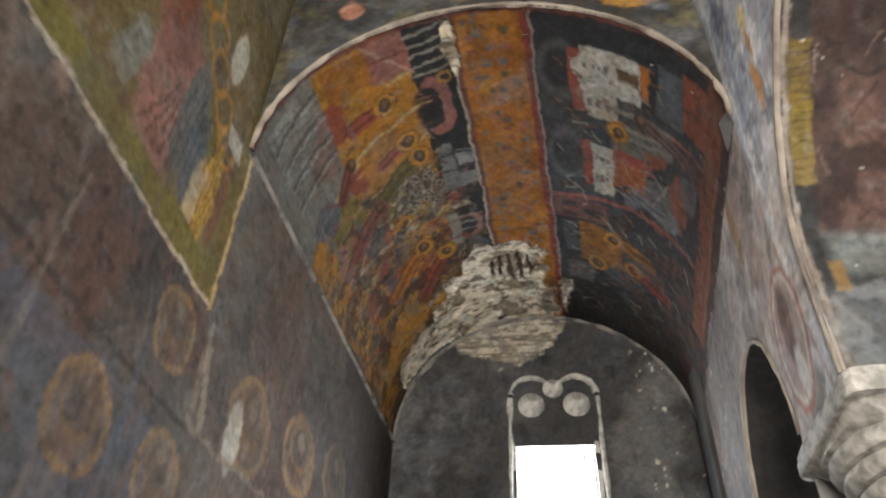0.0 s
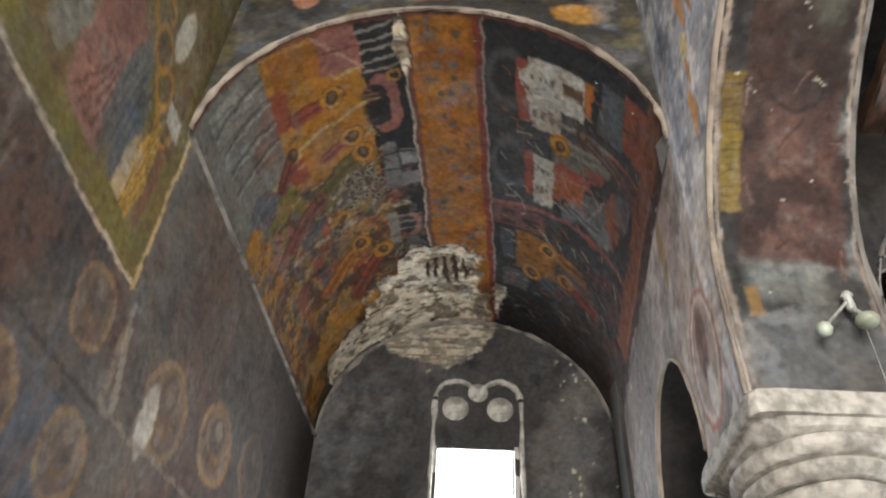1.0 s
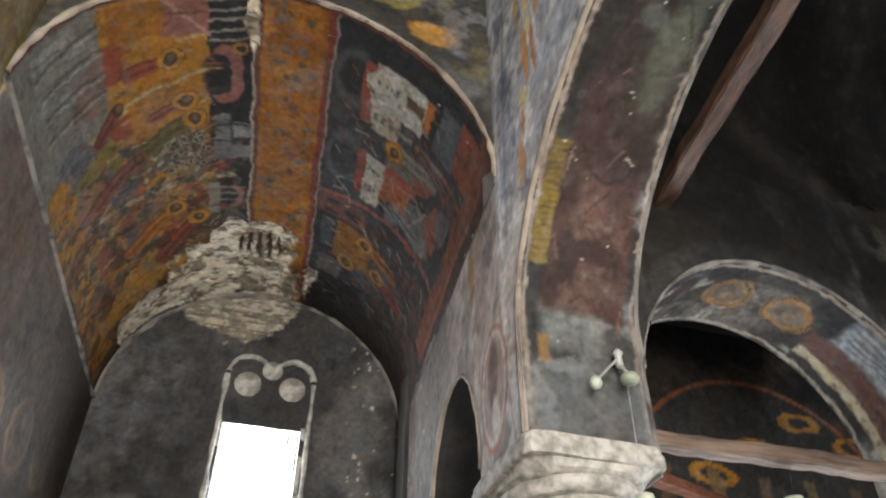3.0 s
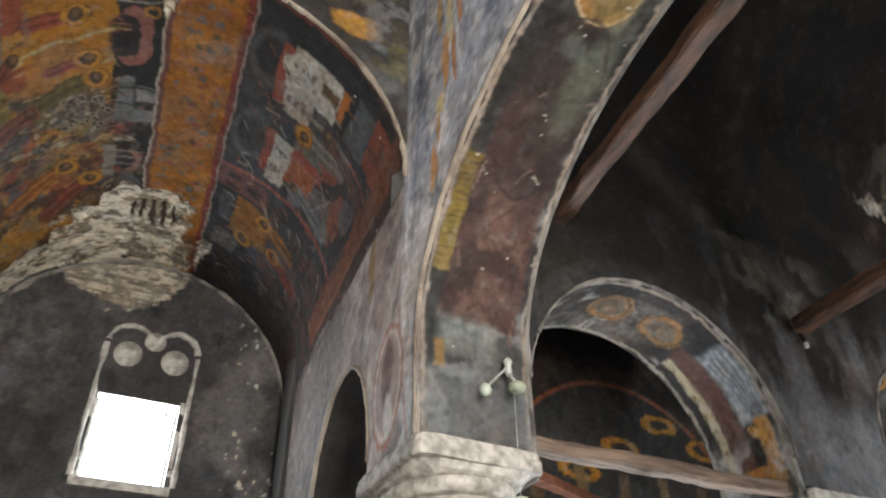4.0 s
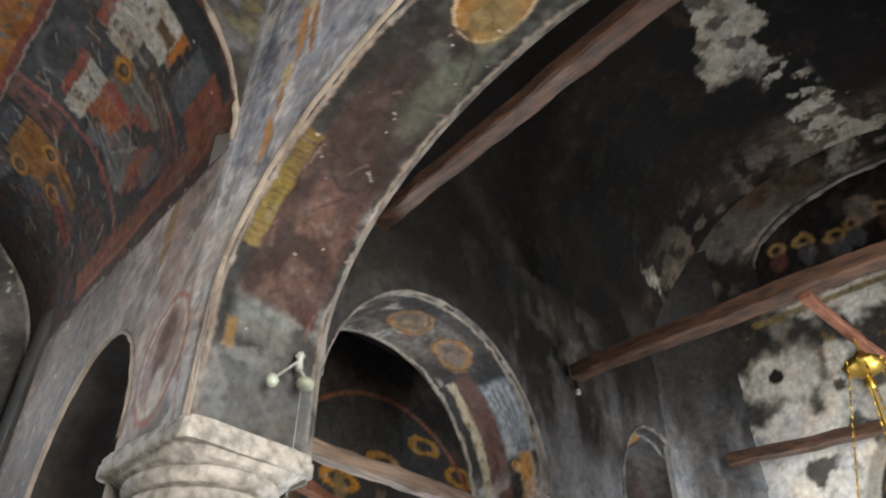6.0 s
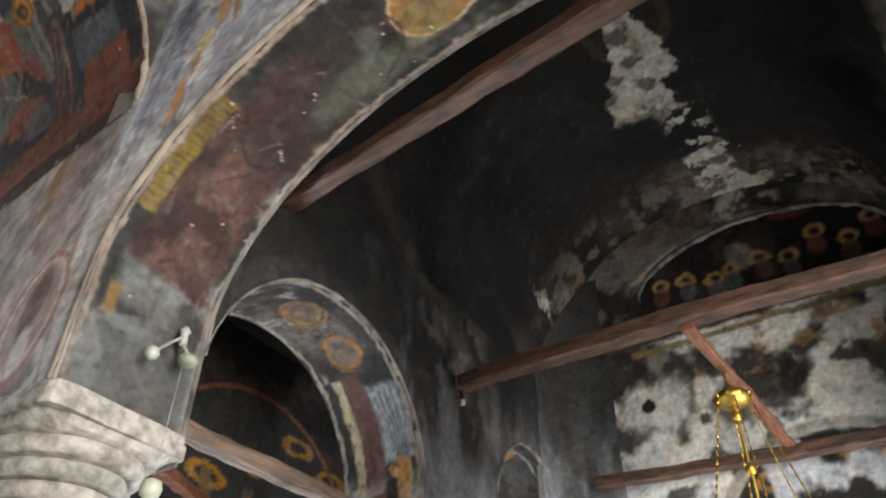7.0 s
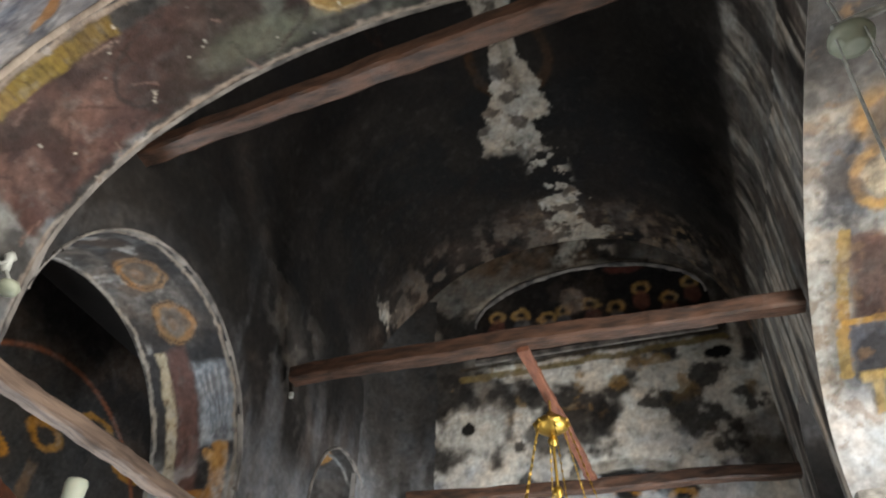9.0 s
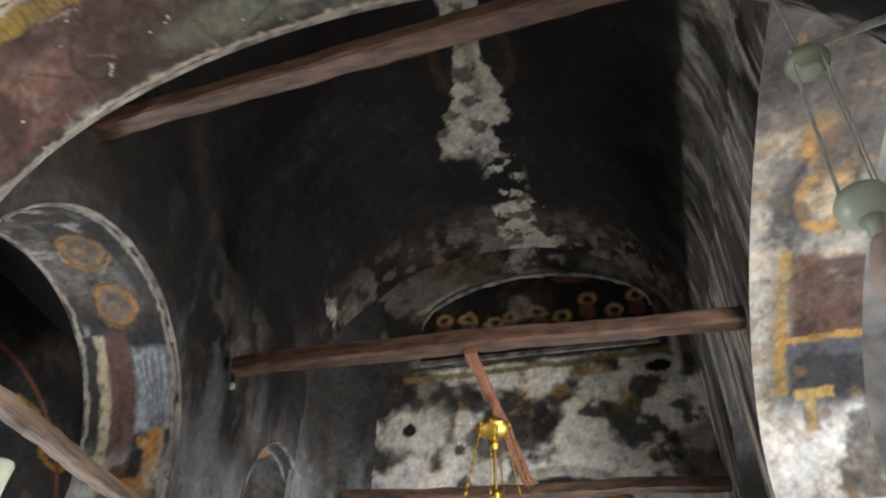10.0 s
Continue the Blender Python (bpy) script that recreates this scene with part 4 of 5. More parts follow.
def paint_soffit(P, x, s):
    c = Canvas(P, x, s, lin(42, 41, 40), 61)
    c.blotch(3, 0.45, 0.66, lin(66, 66, 66), 0.8, 1).blotch(6, 0.58, 0.7, lin(120, 122, 124), 0.6, 2)
    # brown-red panel
    c.box(1.22, 1.70, 0.72, 2.05, lin(74, 52, 47), 1, 0.02).disc(1.47, 2.05, 0.24, 0.55, lin(70, 49, 44), 1, 0.04)
    body = np.maximum(c.inside(1.2, 1.72, 0.7, 2.05), 1 - step(0.96, 1.04, np.hypot((c.a - 1.47) / 0.24, (c.b - 2.05) / 0.55)))
    c.blotch(3.6, 0.45, 0.62, lin(48, 34, 32), 0.85, 3, where=body).blotch(5, 0.56, 0.7, lin(98, 74, 66), 0.7, 4, where=body)
    c.disc(1.42, 1.42, 0.09, 0.16, lin(112, 84, 74), 0.6, 0.5, wob=0.5)
    c.box(1.2, 1.56, 0.5, 0.74, lin(112, 114, 110), 0.7, 0.04).box(1.17, 1.235, 0.42, 0.56, lin(128, 98, 56), 0.9)
    c.disc(1.6, 2.45, 0.09, 0.3, lin(94, 96, 86), 0.75, 0.3, wob=0.4)
    # yellow scroll
    c.box(1.12, 1.225, 1.0, 1.68, lin(118, 98, 40))
    for k in range(18):
        c.line(1.13, 1.04 + 0.036 * k, 1.22, 1.04 + 0.036 * k, 0.012, lin(84, 66, 30), 0.75 if k % 3 else 0.4)
    # round gold nimbus higher up
    c.disc(1.44, 2.82, 0.2, 0.25, lin(128, 90, 30), 1, 0.05).disc(1.44, 2.82, 0.2, 0.25, lin(176, 160, 128), 0.9, 0.04, hole=0.93).disc(1.42, 2.9, 0.07, 0.07, lin(74, 58, 38), 0.8, 0.3, wob=0.3).disc(1.5, 2.74, 0.12, 0.15, lin(112, 98, 60), 0.8, 0.3, wob=0.3)
    c.blotch(4, 0.45, 0.6, lin(176, 172, 160), 0.9, 9, where=step(1.66, 1.72, x) * step(2.9, 3.1, s))
    # shade painted into the colour: darker up the soffit, with an uneven edge
    shaded = step(1.3, 2.4, s + 0.9 * (fbm(P, 2.2, 4, 66) - 0.5)) * (1 - c.inside(1.24, 1.64, 2.57, 3.07, 0.03))
    c.lay(shaded, lin(20, 17, 16), 0.8).lay(step(3.2, 3.8, s), lin(14, 12, 11), 0.8)
    c.blotch(3.4, 0.5, 0.64, lin(84, 88, 80), 0.6, 23, where=step(2.0, 2.4, s))
    for x0 in (1.10, 1.75):
        c.line(x0, 0, x0, 7, 0.03, lin(150, 136, 124), 0.7)
    c.disc(1.6, 2.2, 0.11, 0.32, lin(84, 88, 74), 0.6, 0.4, wob=0.5).disc(1.47, 2.05, 0.245, 0.56, lin(40, 34, 32), 0.8, 0.02, hole=0.96)
    c.blotch(22, 0.77, 0.82, lin(170, 166, 156), 0.8, 19)
    rnd = random.Random(23)
    for k in range(26):
        a, b = rnd.uniform(1.2, 1.68), rnd.uniform(0.7, 2.5)
        c.line(a, b, a + rnd.uniform(-0.12, 0.12), b + rnd.uniform(-0.16, 0.2), rnd.uniform(0.006, 0.016), rnd.choice([lin(120, 92, 82), lin(40, 28, 26), lin(136, 112, 100), lin(54, 38, 35)]), 0.6, 0.006)
    c.line(1.2, 1.62, 1.7, 1.7, 0.008, lin(34, 26, 24), 0.8, 0.005).line(1.55, 1.66, 1.61, 1.62, 0.01, lin(186, 176, 160), 0.7, 0.006)
    c.lay((1 - step(0.25, 0.5, s)), lin(108, 108, 108), 0.5)
    return c.finish(0.3)


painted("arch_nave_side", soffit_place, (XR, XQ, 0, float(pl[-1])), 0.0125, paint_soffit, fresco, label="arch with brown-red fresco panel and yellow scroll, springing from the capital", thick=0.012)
edge_b = [(XR - 0.004, p[0], p[1]) for p in prof]
tagged(strip("trim_arch_edge", edge_b, 0.026, 0.008, edge_pale, None, (-1, 0, 0)), "pale pinkish chipped edge of the painted arch", "trim", "", "structure")
edge_b2 = [(XQ + 0.004, p[0], p[1]) for p in prof]
tagged(strip("trim_arch_edge_nave", edge_b2, 0.015, 0.008, edge_grey, None, (1, 0, 0)), "grey chipped edge of the arch towards the nave", "trim", "", "structure")


# wall above the arch, on the nave's side
def paint_dark(seed, light=1.0):
    def run(P, a, b):
        c = Canvas(P, a, b, lin(34, 30, 28), seed)
        c.blotch(1.2, 0.42, 0.68, lin(56, 50, 46), 0.9, 1).blotch(2.2, 0.5, 0.7, lin(22, 20, 19), 0.9, 2).blotch(1.5, 0.58, 0.72, lin(88, 84, 82), 0.45 * light, 3, stretch=(1, 1, 0.45))
        return c.finish(0.3)
    return run


painted("wall_nave_west", lambda y, z: np.stack([0 * y + XQ, y, z], 1), (-1.4, YN, CAP, E + 6.1), 0.02, paint_dark(71), fresco_matt, lambda y, z: ~((np.abs(y - BC) < BW + 0.02) & (z < np.where(np.abs(y - BC) < BW, arch_b(y), BS) + 0.02)), thick=0.03, label="soot-dark wall above the arch on the nave side")


# ---- column and capital ----
def loft(name, levels, centre, mat, parent, label, seed, segments=96):
    """Rounded-square sections one above another: (half x, half y, height, squareness)."""
    verts, faces = [], []
    for hx_, hy_, h, n in levels:
        for k in range(segments):
            a = 2 * math.pi * (k + 0.5) / segments
            ca, sa = math.cos(a), math.sin(a)
            f = (abs(ca) ** n + abs(sa) ** n) ** (-1 / n)
            verts.append((centre[0] + hx_ * f * ca, centre[1] + hy_ * f * sa, centre[2] + h))
    V = np.array(verts)
    out = V - np.array(centre)
    out[:, 2] = 0
    out /= np.linalg.norm(out, axis=1)[:, None]
    chip = step(0.6, 0.72, fbm(V, 7, 4, seed + 3))
    V = V + out * (0.014 * (fbm(V, 5, 4, seed) - 0.5) - 0.012 * chip)[:, None]
    V[:, 2] += 0.014 * (fbm(V, 3.5, 3, seed + 5) - 0.5)
    for m in range(len(levels) - 1):
        q = m * segments
        faces += [[q + k, q + (k + 1) % segments, q + segments + (k + 1) % segments, q + segments + k] for k in range(segments)]
    faces += [list(range(segments))[::-1], list(range(len(V) - segments, len(V)))]
    ob = link(name, V.tolist(), faces, mat, parent, label, True)
    ob.data.set_sharp_from_angle(angle=radians(28))
    return ob


def capital_column(x0, x1, y0, y1, top, label, group="columns", seed=3):
    ob = tagged(new("column"), label, "column", group)
    cx, cy, w, d = (x0 + x1) / 2, (y0 + y1) / 2, (x1 - x0) / 2, (y1 - y0) / 2
    slab = [(w * 1.0, d * 0.99, -0.112, 14), (w * 1.06, d * 1.03, -0.11, 14), (w * 1.075, d * 1.035, -0.1, 14), (w * 1.075, d * 1.035, -0.045, 14), (w * 1.05, d * 1.02, -0.04, 14), (w * 1.05, d * 1.02, -0.012, 14), (w * 1.03, d * 1.01, 0.0, 14)]
    loft("abacus", slab, (cx, cy, top), capital_stone, ob, "thick worn limewashed slab with chipped corners", seed)
    rings = [(0.26, 0.26, -0.56, 2), (0.30, 0.30, -0.545, 2), (0.31, 0.31, -0.52, 2), (0.285, 0.285, -0.495, 2)]
    for q, h, n in ((0.70, -0.45, 2.0), (0.78, -0.37, 2.0), (0.88, -0.29, 2.05), (0.97, -0.205, 2.2)):
        rings += [(w * (q - 0.10), d * (q - 0.10), h - 0.042, n), (w * (q - 0.06), d * (q - 0.06), h - 0.038, n), (w * (q - 0.01), d * (q - 0.01), h - 0.02, n), (w * (q + 0.015), d * (q + 0.015), h + 0.002, n), (w * (q + 0.005), d * (q + 0.005), h + 0.026, n), (w * (q - 0.03), d * (q - 0.03), h + 0.036, n), (w * (q - 0.045), d * (q - 0.045), h + 0.038, n)]
    rings += [(w * 0.99, d * 0.97, -0.15, 3), (w * 1.0, d * 0.98, -0.11, 6)]
    loft("capital", rings, (cx, cy, top), capital_stone, ob, "worn round mouldings, greenish grey", seed + 20)
    lathe("shaft", [(0.29, -top), (0.285, -1.2), (0.27, -0.45)], (cx, cy, top), column_stone, ob, "rose-coloured limewashed shaft", wob=0.006)
    return ob


capital_column(XR, XQ, 2.6, 3.42, CAP, "limewashed stone column with stepped round capital under painted arch")
capital_column(XR, XQ, -2.1, -1.42, CAP, "limewashed stone column carrying the arch behind the bay")
capital_column(3.84, 4.5, YN - 0.04, 3.36, E + 1.95, "limewashed pier with worn capital on the nave's north side")
capital_column(4.5, 4.95, -1.85, YS + 0.03, E + 1.98, "limewashed column with pale capital on the nave's south side")

# ---- nave: north wall with two arches, barrel vault, end wall, south wall ----
def opening(cx, hw, spring, rise):
    return lambda x, z: (np.abs(x - cx) < hw + 0.012) & (z < spring + (rise + 0.012) * np.sqrt(np.clip(1 - ((x - cx) / (hw + 0.012)) ** 2, 0, 1)))


NS = E + 4.0  # springing of the nave vault
arch_c, arch_c2 = (2.8, 1.02, E + 2.15, 1.07), (5.5, 0.66, E + 2.3, 0.86)
hole_c, hole_c2 = opening(*arch_c), opening(*arch_c2)


def paint_north(P, x, z):
    z = z - E
    c = Canvas(P, x, z, lin(34, 31, 29), 81)
    c.blotch(1.3, 0.42, 0.66, lin(52, 47, 44), 0.9, 1, stretch=(1, 1, 0.6)).blotch(2.2, 0.5, 0.7, lin(28, 25, 24), 0.9, 2)
    c.blotch(1.7, 0.52, 0.66, lin(104, 102, 104), 0.6, 3, stretch=(1.6, 1, 0.5), where=step(3.9, 4.6, x))
    c.blotch(3, 0.55, 0.7, lin(120, 124, 132), 0.7, 6, where=step(5.7, 6.1, x))
    c.c = c.c * np.array([0.51, 0.48, 0.46])
    rr = np.hypot((x - 2.8) / 1.14, np.maximum(z - 2.15, 0) / 1.2)
    c.lay(step(0.86, 0.9, rr) * (1 - step(1.0, 1.06, rr)) * step(0, 0.1, z - 2.1), lin(60, 60, 62), 0.4)
    rnd = random.Random(17)
    for k in range(26):
        a, b = rnd.uniform(1.9, 6.2), rnd.uniform(2.2, 3.95)
        c.line(a, b, a + rnd.uniform(0.05, 0.3), b - rnd.uniform(0.1, 0.5), rnd.uniform(0.03, 0.12), rnd.choice([lin(80, 76, 74), lin(56, 46, 40), lin(16, 14, 14), lin(96, 94, 94)]), 0.16, 0.05)
    c.blotch(2.6, 0.52, 0.68, lin(104, 104, 106), 0.45, 12, stretch=(1.5, 1, 0.4)).blotch(9, 0.56, 0.7, lin(86, 80, 76), 0.4, 13, stretch=(1.3, 1, 0.5), where=step(0.45, 0.6, fbm(P, 1.4, 3, 85)))
    # tone blended darker up to the vault, then paler at the far foot
    c.lay(step(2.9, 3.75, z + 0.7 * (fbm(P, 2, 4, 88) - 0.5)), lin(17, 15, 14), 0.85)
    c.lay(step(3.9, 4.3, x) * (1 - step(2.4, 2.8, z)), lin(110, 112, 116), 0.6)
    c.line(3.6, 4.16, 4.55, 3.42, 0.2, lin(100, 92, 86), 0.28, 0.16).blotch(6, 0.48, 0.62, lin(112, 104, 96), 0.4, 19, where=c.inside(3.8, 4.7, 3.2, 3.9, 0.2))
    return c.finish(0.3)


painted("wall_nave_north", lambda x, z: np.stack([x, 0 * x + YN, z], 1), (XQ, XE, E + 0.9, NS + 0.05), 0.022, paint_north, fresco_matt, lambda x, z: ~(hole_c(x, z) | hole_c2(x, z)), thick=0.12, label="soot-dark nave wall with arched openings, darkest towards the vault")


def soffit(name, cx, hw, spring, rise, y0, y1, painter, label, low=E + 1.7, res=0.014, half=False):
    left = [] if half else [(cx - hw, low + (spring - low) * k / 12) for k in range(12)]
    pts = left + [(cx + hw * math.cos(a), spring + rise * math.sin(a)) for a in np.linspace(math.pi / 2 if half else math.pi, 0, 80)] + [(cx + hw, spring - (spring - low) * k / 12) for k in range(1, 13)]
    pts = np.array(pts)
    ln = np.concatenate([[0], np.cumsum(np.hypot(*np.diff(pts, axis=0).T))])

    def place(s, y):
        return np.stack([np.interp(s, ln, pts[:, 0]), y, np.interp(s, ln, pts[:, 1])], 1)

    return painted(name, place, (0, float(ln[-1]), y0, y1), res, lambda P, s, y: painter(P, s - (0 if half else ln[-1] / 2), y), fresco, label=label, thick=0.012)


def paint_c(P, s, y):
    # s runs from the crown: plus towards the far pier
    c = Canvas(P, s, y, lin(48, 47, 48), 91)
    c.blotch(3, 0.47, 0.67, lin(104, 101, 97), 0.8, 1).blotch(4.5, 0.5, 0.62, lin(66, 52, 42), 0.6, 15, where=1 - step(0.2, 0.7, s)).blotch(8, 0.55, 0.68, lin(160, 160, 158), 0.6, 12).blotch(4, 0.52, 0.68, lin(40, 38, 38), 0.8, 2)
    c.lay((1 - step(2.78, 2.84, c.b)) * (1 - step(0.6, 0.75, s)), lin(36, 36, 39), 0.75)
    for a in (-0.05, 0.42):
        c.disc(a, 2.98, 0.18, 0.15, lin(108, 96, 82), 0.9, 0.06, wob=0.15).disc(a, 2.98, 0.18, 0.15, lin(136, 98, 50), 0.85, 0.1, hole=0.68, wob=0.25).disc(a, 2.98, 0.17, 0.15, lin(60, 48, 38), 0.8, 0.03, hole=0.93).disc(a - 0.02, 2.97, 0.09, 0.08, lin(84, 70, 58), 0.9, 0.25, wob=0.4).disc(a + 0.02, 3.0, 0.05, 0.04, lin(120, 92, 66), 0.8, 0.3, wob=0.4)
    c.box(0.62, 1.75, 2.96, 3.14, lin(92, 66, 60), 0.95, 0.03).box(0.62, 1.6, 3.14, 3.22, lin(168, 156, 130), 0.9)
    c.mottle([lin(110, 92, 70)], 22, 0.8, 3, c.inside(0.62, 1.6, 3.14, 3.22))
    c.box(0.75, 1.3, 2.70, 2.95, lin(140, 146, 152), 0.95, 0.03)
    for k in range(5):
        c.line(1.27, 2.76 + 0.02 * k, 0.76 + 0.02 * k, 2.71 + 0.055 * k, 0.035, lin(72, 76, 86), 0.7, 0.02).line(1.25, 2.77 + 0.02 * k, 0.8, 2.735 + 0.055 * k, 0.014, lin(180, 186, 192), 0.4)
    c.box(1.3, 1.75, 2.74, 2.86, lin(170, 122, 60), 0.9).box(1.6, 1.7, 2.74, 3.2, lin(160, 110, 52), 0.9).line(1.35, 2.9, 1.6, 2.75, 0.05, lin(176, 130, 70))
    c.blotch(5, 0.45, 0.6, lin(196, 198, 200), 0.9, 8, where=step(1.3, 1.8, s))
    c.line(-3, 2.68, 3, 2.68, 0.03, lin(150, 138, 124), 0.7).line(-3, 3.32, 3, 3.32, 0.03, lin(150, 142, 130), 0.8)
    return c.finish(0.3)


soffit("arch_north", *arch_c, YN, 3.35, paint_c, "painted arch soffit with round medallions and draped figure in greys")


def paint_c2(P, s, y):
    c = Canvas(P, s, y, lin(40, 37, 35), 95)
    c.blotch(3, 0.45, 0.65, lin(60, 57, 55), 0.8, 1).disc(-0.1, 2.95, 0.2, 0.2, lin(150, 108, 50), 0.9, 0.06, hole=0.7).line(-0.3, 2.8, 0.4, 2.75, 0.03, lin(130, 128, 124)).box(0.5, 1.2, 2.85, 3.2, lin(70, 48, 42), 0.7, 0.06).blotch(4, 0.5, 0.62, lin(78, 76, 76), 0.6, 5)
    return c.finish(0.3)


soffit("arch_north_far", *arch_c2, YN, 3.35, paint_c2, "small dark arch with ochre ring on its soffit")
for cx, hw, spring, rise in (arch_c, arch_c2):
    pts = [(cx + (hw + 0.01) * math.cos(a), YN - 0.004, spring + (rise + 0.01) * math.sin(a)) for a in np.linspace(math.pi * (0.86 if cx < 4 else 1), 0, 50)]
    tagged(strip("trim_arch_north", pts, 0.024, 0.012, edge_grey, None), "grey worn edge of the nave arch", "trim", "", "structure")

# nave vault
VY, VH, VR = (YN + YS) / 2, (YN - YS) / 2, 1.95
vt = np.linspace(math.pi, 0, 300)
vy, vz = VY - VH * np.sign(np.cos(vt)) * np.abs(np.cos(vt)) ** 0.86, NS + VR * np.abs(np.sin(vt)) ** 0.86
vs = np.concatenate([[0], np.cumsum(np.hypot(np.diff(vy), np.diff(vz)))])
VL = float(vs[-1])


def sy(y):
    return float(np.interp(y, vy[::-1], vs[::-1]))


def paint_nave(P, x, s):
    c = Canvas(P, x, s, lin(20, 17, 16), 101)
    c.blotch(1.1, 0.45, 0.7, lin(36, 31, 28), 0.9, 1).blotch(2.4, 0.55, 0.75, lin(13, 11, 11), 0.9, 2)
    c.blotch(2, 0.5, 0.66, lin(72, 62, 54), 0.6, 3, where=step(5.3, 6.2, x))
    c.disc(3.7, sy(0.6), 0.5, 0.4, lin(96, 66, 26), 0.7, 0.05, hole=0.78)
    for k in range(3):
        c.line(2.1, sy(1.7) - 0.05 * k, 2.7, sy(1.5) - 0.05 * k, 0.03, lin(90, 62, 30), 0.3)
    c.line(2.2, sy(1.6), 3.2, sy(1.62), 0.03, lin(84, 48, 28), 0.5).line(3.2, sy(1.62), 2.6, sy(1.9), 0.03, lin(84, 48, 28), 0.5)
    c.blotch(1.6, 0.5, 0.62, lin(96, 92, 90), 0.7, 7, stretch=(0.7, 1, 1), where=1 - step(0.1, 0.6, s))
    # bare plaster running along the crown
    mid = sy(0.62) - 0.16 * step(4.1, 4.6, x)
    wide = 0.15 + 0.05 * np.sin(x * 5) + 0.2 * step(4.0, 4.5, x)
    d = np.abs(c.b - mid) / wide + 0.75 * (fbm(P, 5, 5, 5) - 0.5) * 2
    m = (1 - step(0.88, 1.0, d)) * step(2.6, 2.8, x) * (1 - step(4.7, 4.95, x + 0.5 * (fbm(P, 6, 4, 15) - 0.5)))
    d2 = np.hypot((x - 5.9) / 0.5, (c.b - sy(0.4)) / 0.2) + 1.5 * (fbm(P, 9, 5, 6) - 0.5) * 2
    d3 = np.hypot((x - 6.3) / 0.26, (c.b - sy(0.3)) / 0.34) + 0.6 * (fbm(P, 6, 4, 8) - 0.5) * 2
    d4 = np.hypot((x - 5.85) / 0.2, (c.b - sy(2.5)) / 0.1) + 1.6 * (fbm(P, 9, 5, 9) - 0.5) * 2
    crumbs = step(0.58, 0.62, fbm(P, 9, 5, 14)) * (1 - step(0.1, 0.26, np.abs(c.b - sy(0.5)))) * step(4.7, 4.9, x)
    bare = np.maximum.reduce([m, 1 - step(0.85, 1.0, d2), 1 - step(0.85, 1.0, d3), 0.85 * (1 - step(0.6, 1.0, d4)), crumbs])
    c.c = c.c * np.array([0.42, 0.38, 0.36])
    rnd = random.Random(19)
    for k in range(22):
        a, b = rnd.uniform(2.0, 6.3), rnd.uniform(0.05, 2.4)
        c.line(a, b, a + rnd.uniform(-0.25, 0.25), b + rnd.uniform(0.15, 0.6), rnd.uniform(0.03, 0.1), rnd.choice([lin(60, 54, 50), lin(46, 36, 30), lin(10, 9, 9), lin(70, 66, 64)]), 0.16, 0.05)
    south = step(sy(-0.7), sy(-1.15), s + 0.35 * (fbm(P, 2.5, 4, 37) - 0.5))
    c.blotch(1.8, 0.42, 0.66, lin(80, 75, 70), 0.45, 31, stretch=(1.3, 0.7, 0.6), where=south).blotch(3.4, 0.5, 0.68, lin(112, 106, 98), 0.4, 33, stretch=(1.3, 0.8, 0.6), where=south).blotch(7, 0.55, 0.68, lin(24, 22, 22), 0.6, 34, stretch=(1.2, 0.7, 0.6), where=south)
    zr = P[:, 2] - E - np.interp(x, [2, 3.4, 4.3, 5.1, 6.1], [4.8, 4.84, 4.76, 4.6, 4.3])
    pale_side = (1 - step(-0.1, 0.06, zr + 0.25 * (fbm(P, 4, 4, 39) - 0.5))) * (P[:, 1] < -0.4)
    c.lay(pale_side, lin(104, 98, 92), 0.9).blotch(3, 0.42, 0.62, lin(182, 174, 162), 0.85, 41, stretch=(2.2, 0.8, 0.45), where=pale_side).blotch(4.5, 0.5, 0.66, lin(44, 40, 38), 0.85, 42, stretch=(2, 0.8, 0.4), where=pale_side)
    c.blotch(4, 0.46, 0.62, lin(110, 98, 86), 0.5, 45, where=step(5.6, 6.2, x) * step(sy(1.3), sy(0.5), s)).blotch(11, 0.55, 0.66, lin(150, 128, 96), 0.5, 46, where=step(5.6, 6.0, x) * step(sy(1.3), sy(0.5), s))
    c.blotch(2.2, 0.42, 0.62, lin(62, 50, 42), 0.6, 51, where=step(5.2, 6.2, x)).blotch(5, 0.52, 0.64, lin(120, 108, 96), 0.55, 52, where=step(5.5, 6.3, x))
    c.line(2.95, 0.55, 3.65, -0.02, 0.2, lin(80, 72, 66), 0.22, 0.16)
    c.loss(bare, 0.012, lin(172, 164, 150))
    c.blotch(6, 0.55, 0.62, lin(62, 52, 44), 0.85, 21, where=bare)
    c.box(3.3, 4.2, sy(0.6) - 0.05, sy(0.6) + 0.03, lin(44, 37, 30), 0.7).blotch(9, 0.45, 0.55, lin(150, 140, 124), 0.8, 22, where=c.inside(3.3, 4.2, sy(0.6) - 0.06, sy(0.6) + 0.04))
    return c.finish(0.3)


painted("ceiling_nave_vault", lambda x, s: np.stack([x, np.interp(s, vs, vy), np.interp(s, vs, vz)], 1), (XE + 0.3, XQ - 0.02, 0, VL), 0.02, paint_nave, fresco_matt, label="soot-black barrel vault with a strip of bare pale plaster")

# end wall
LC, LW, LS, LR = 0.4, 1.25, E + 4.92, 0.60
LEDGE = E + 4.5


def lunette(y, z):
    return (np.abs(y - LC) < LW) & (z > LEDGE) & (z < LS + LR * np.sqrt(np.clip(1 - ((y - LC) / LW) ** 2, 0, 1)))


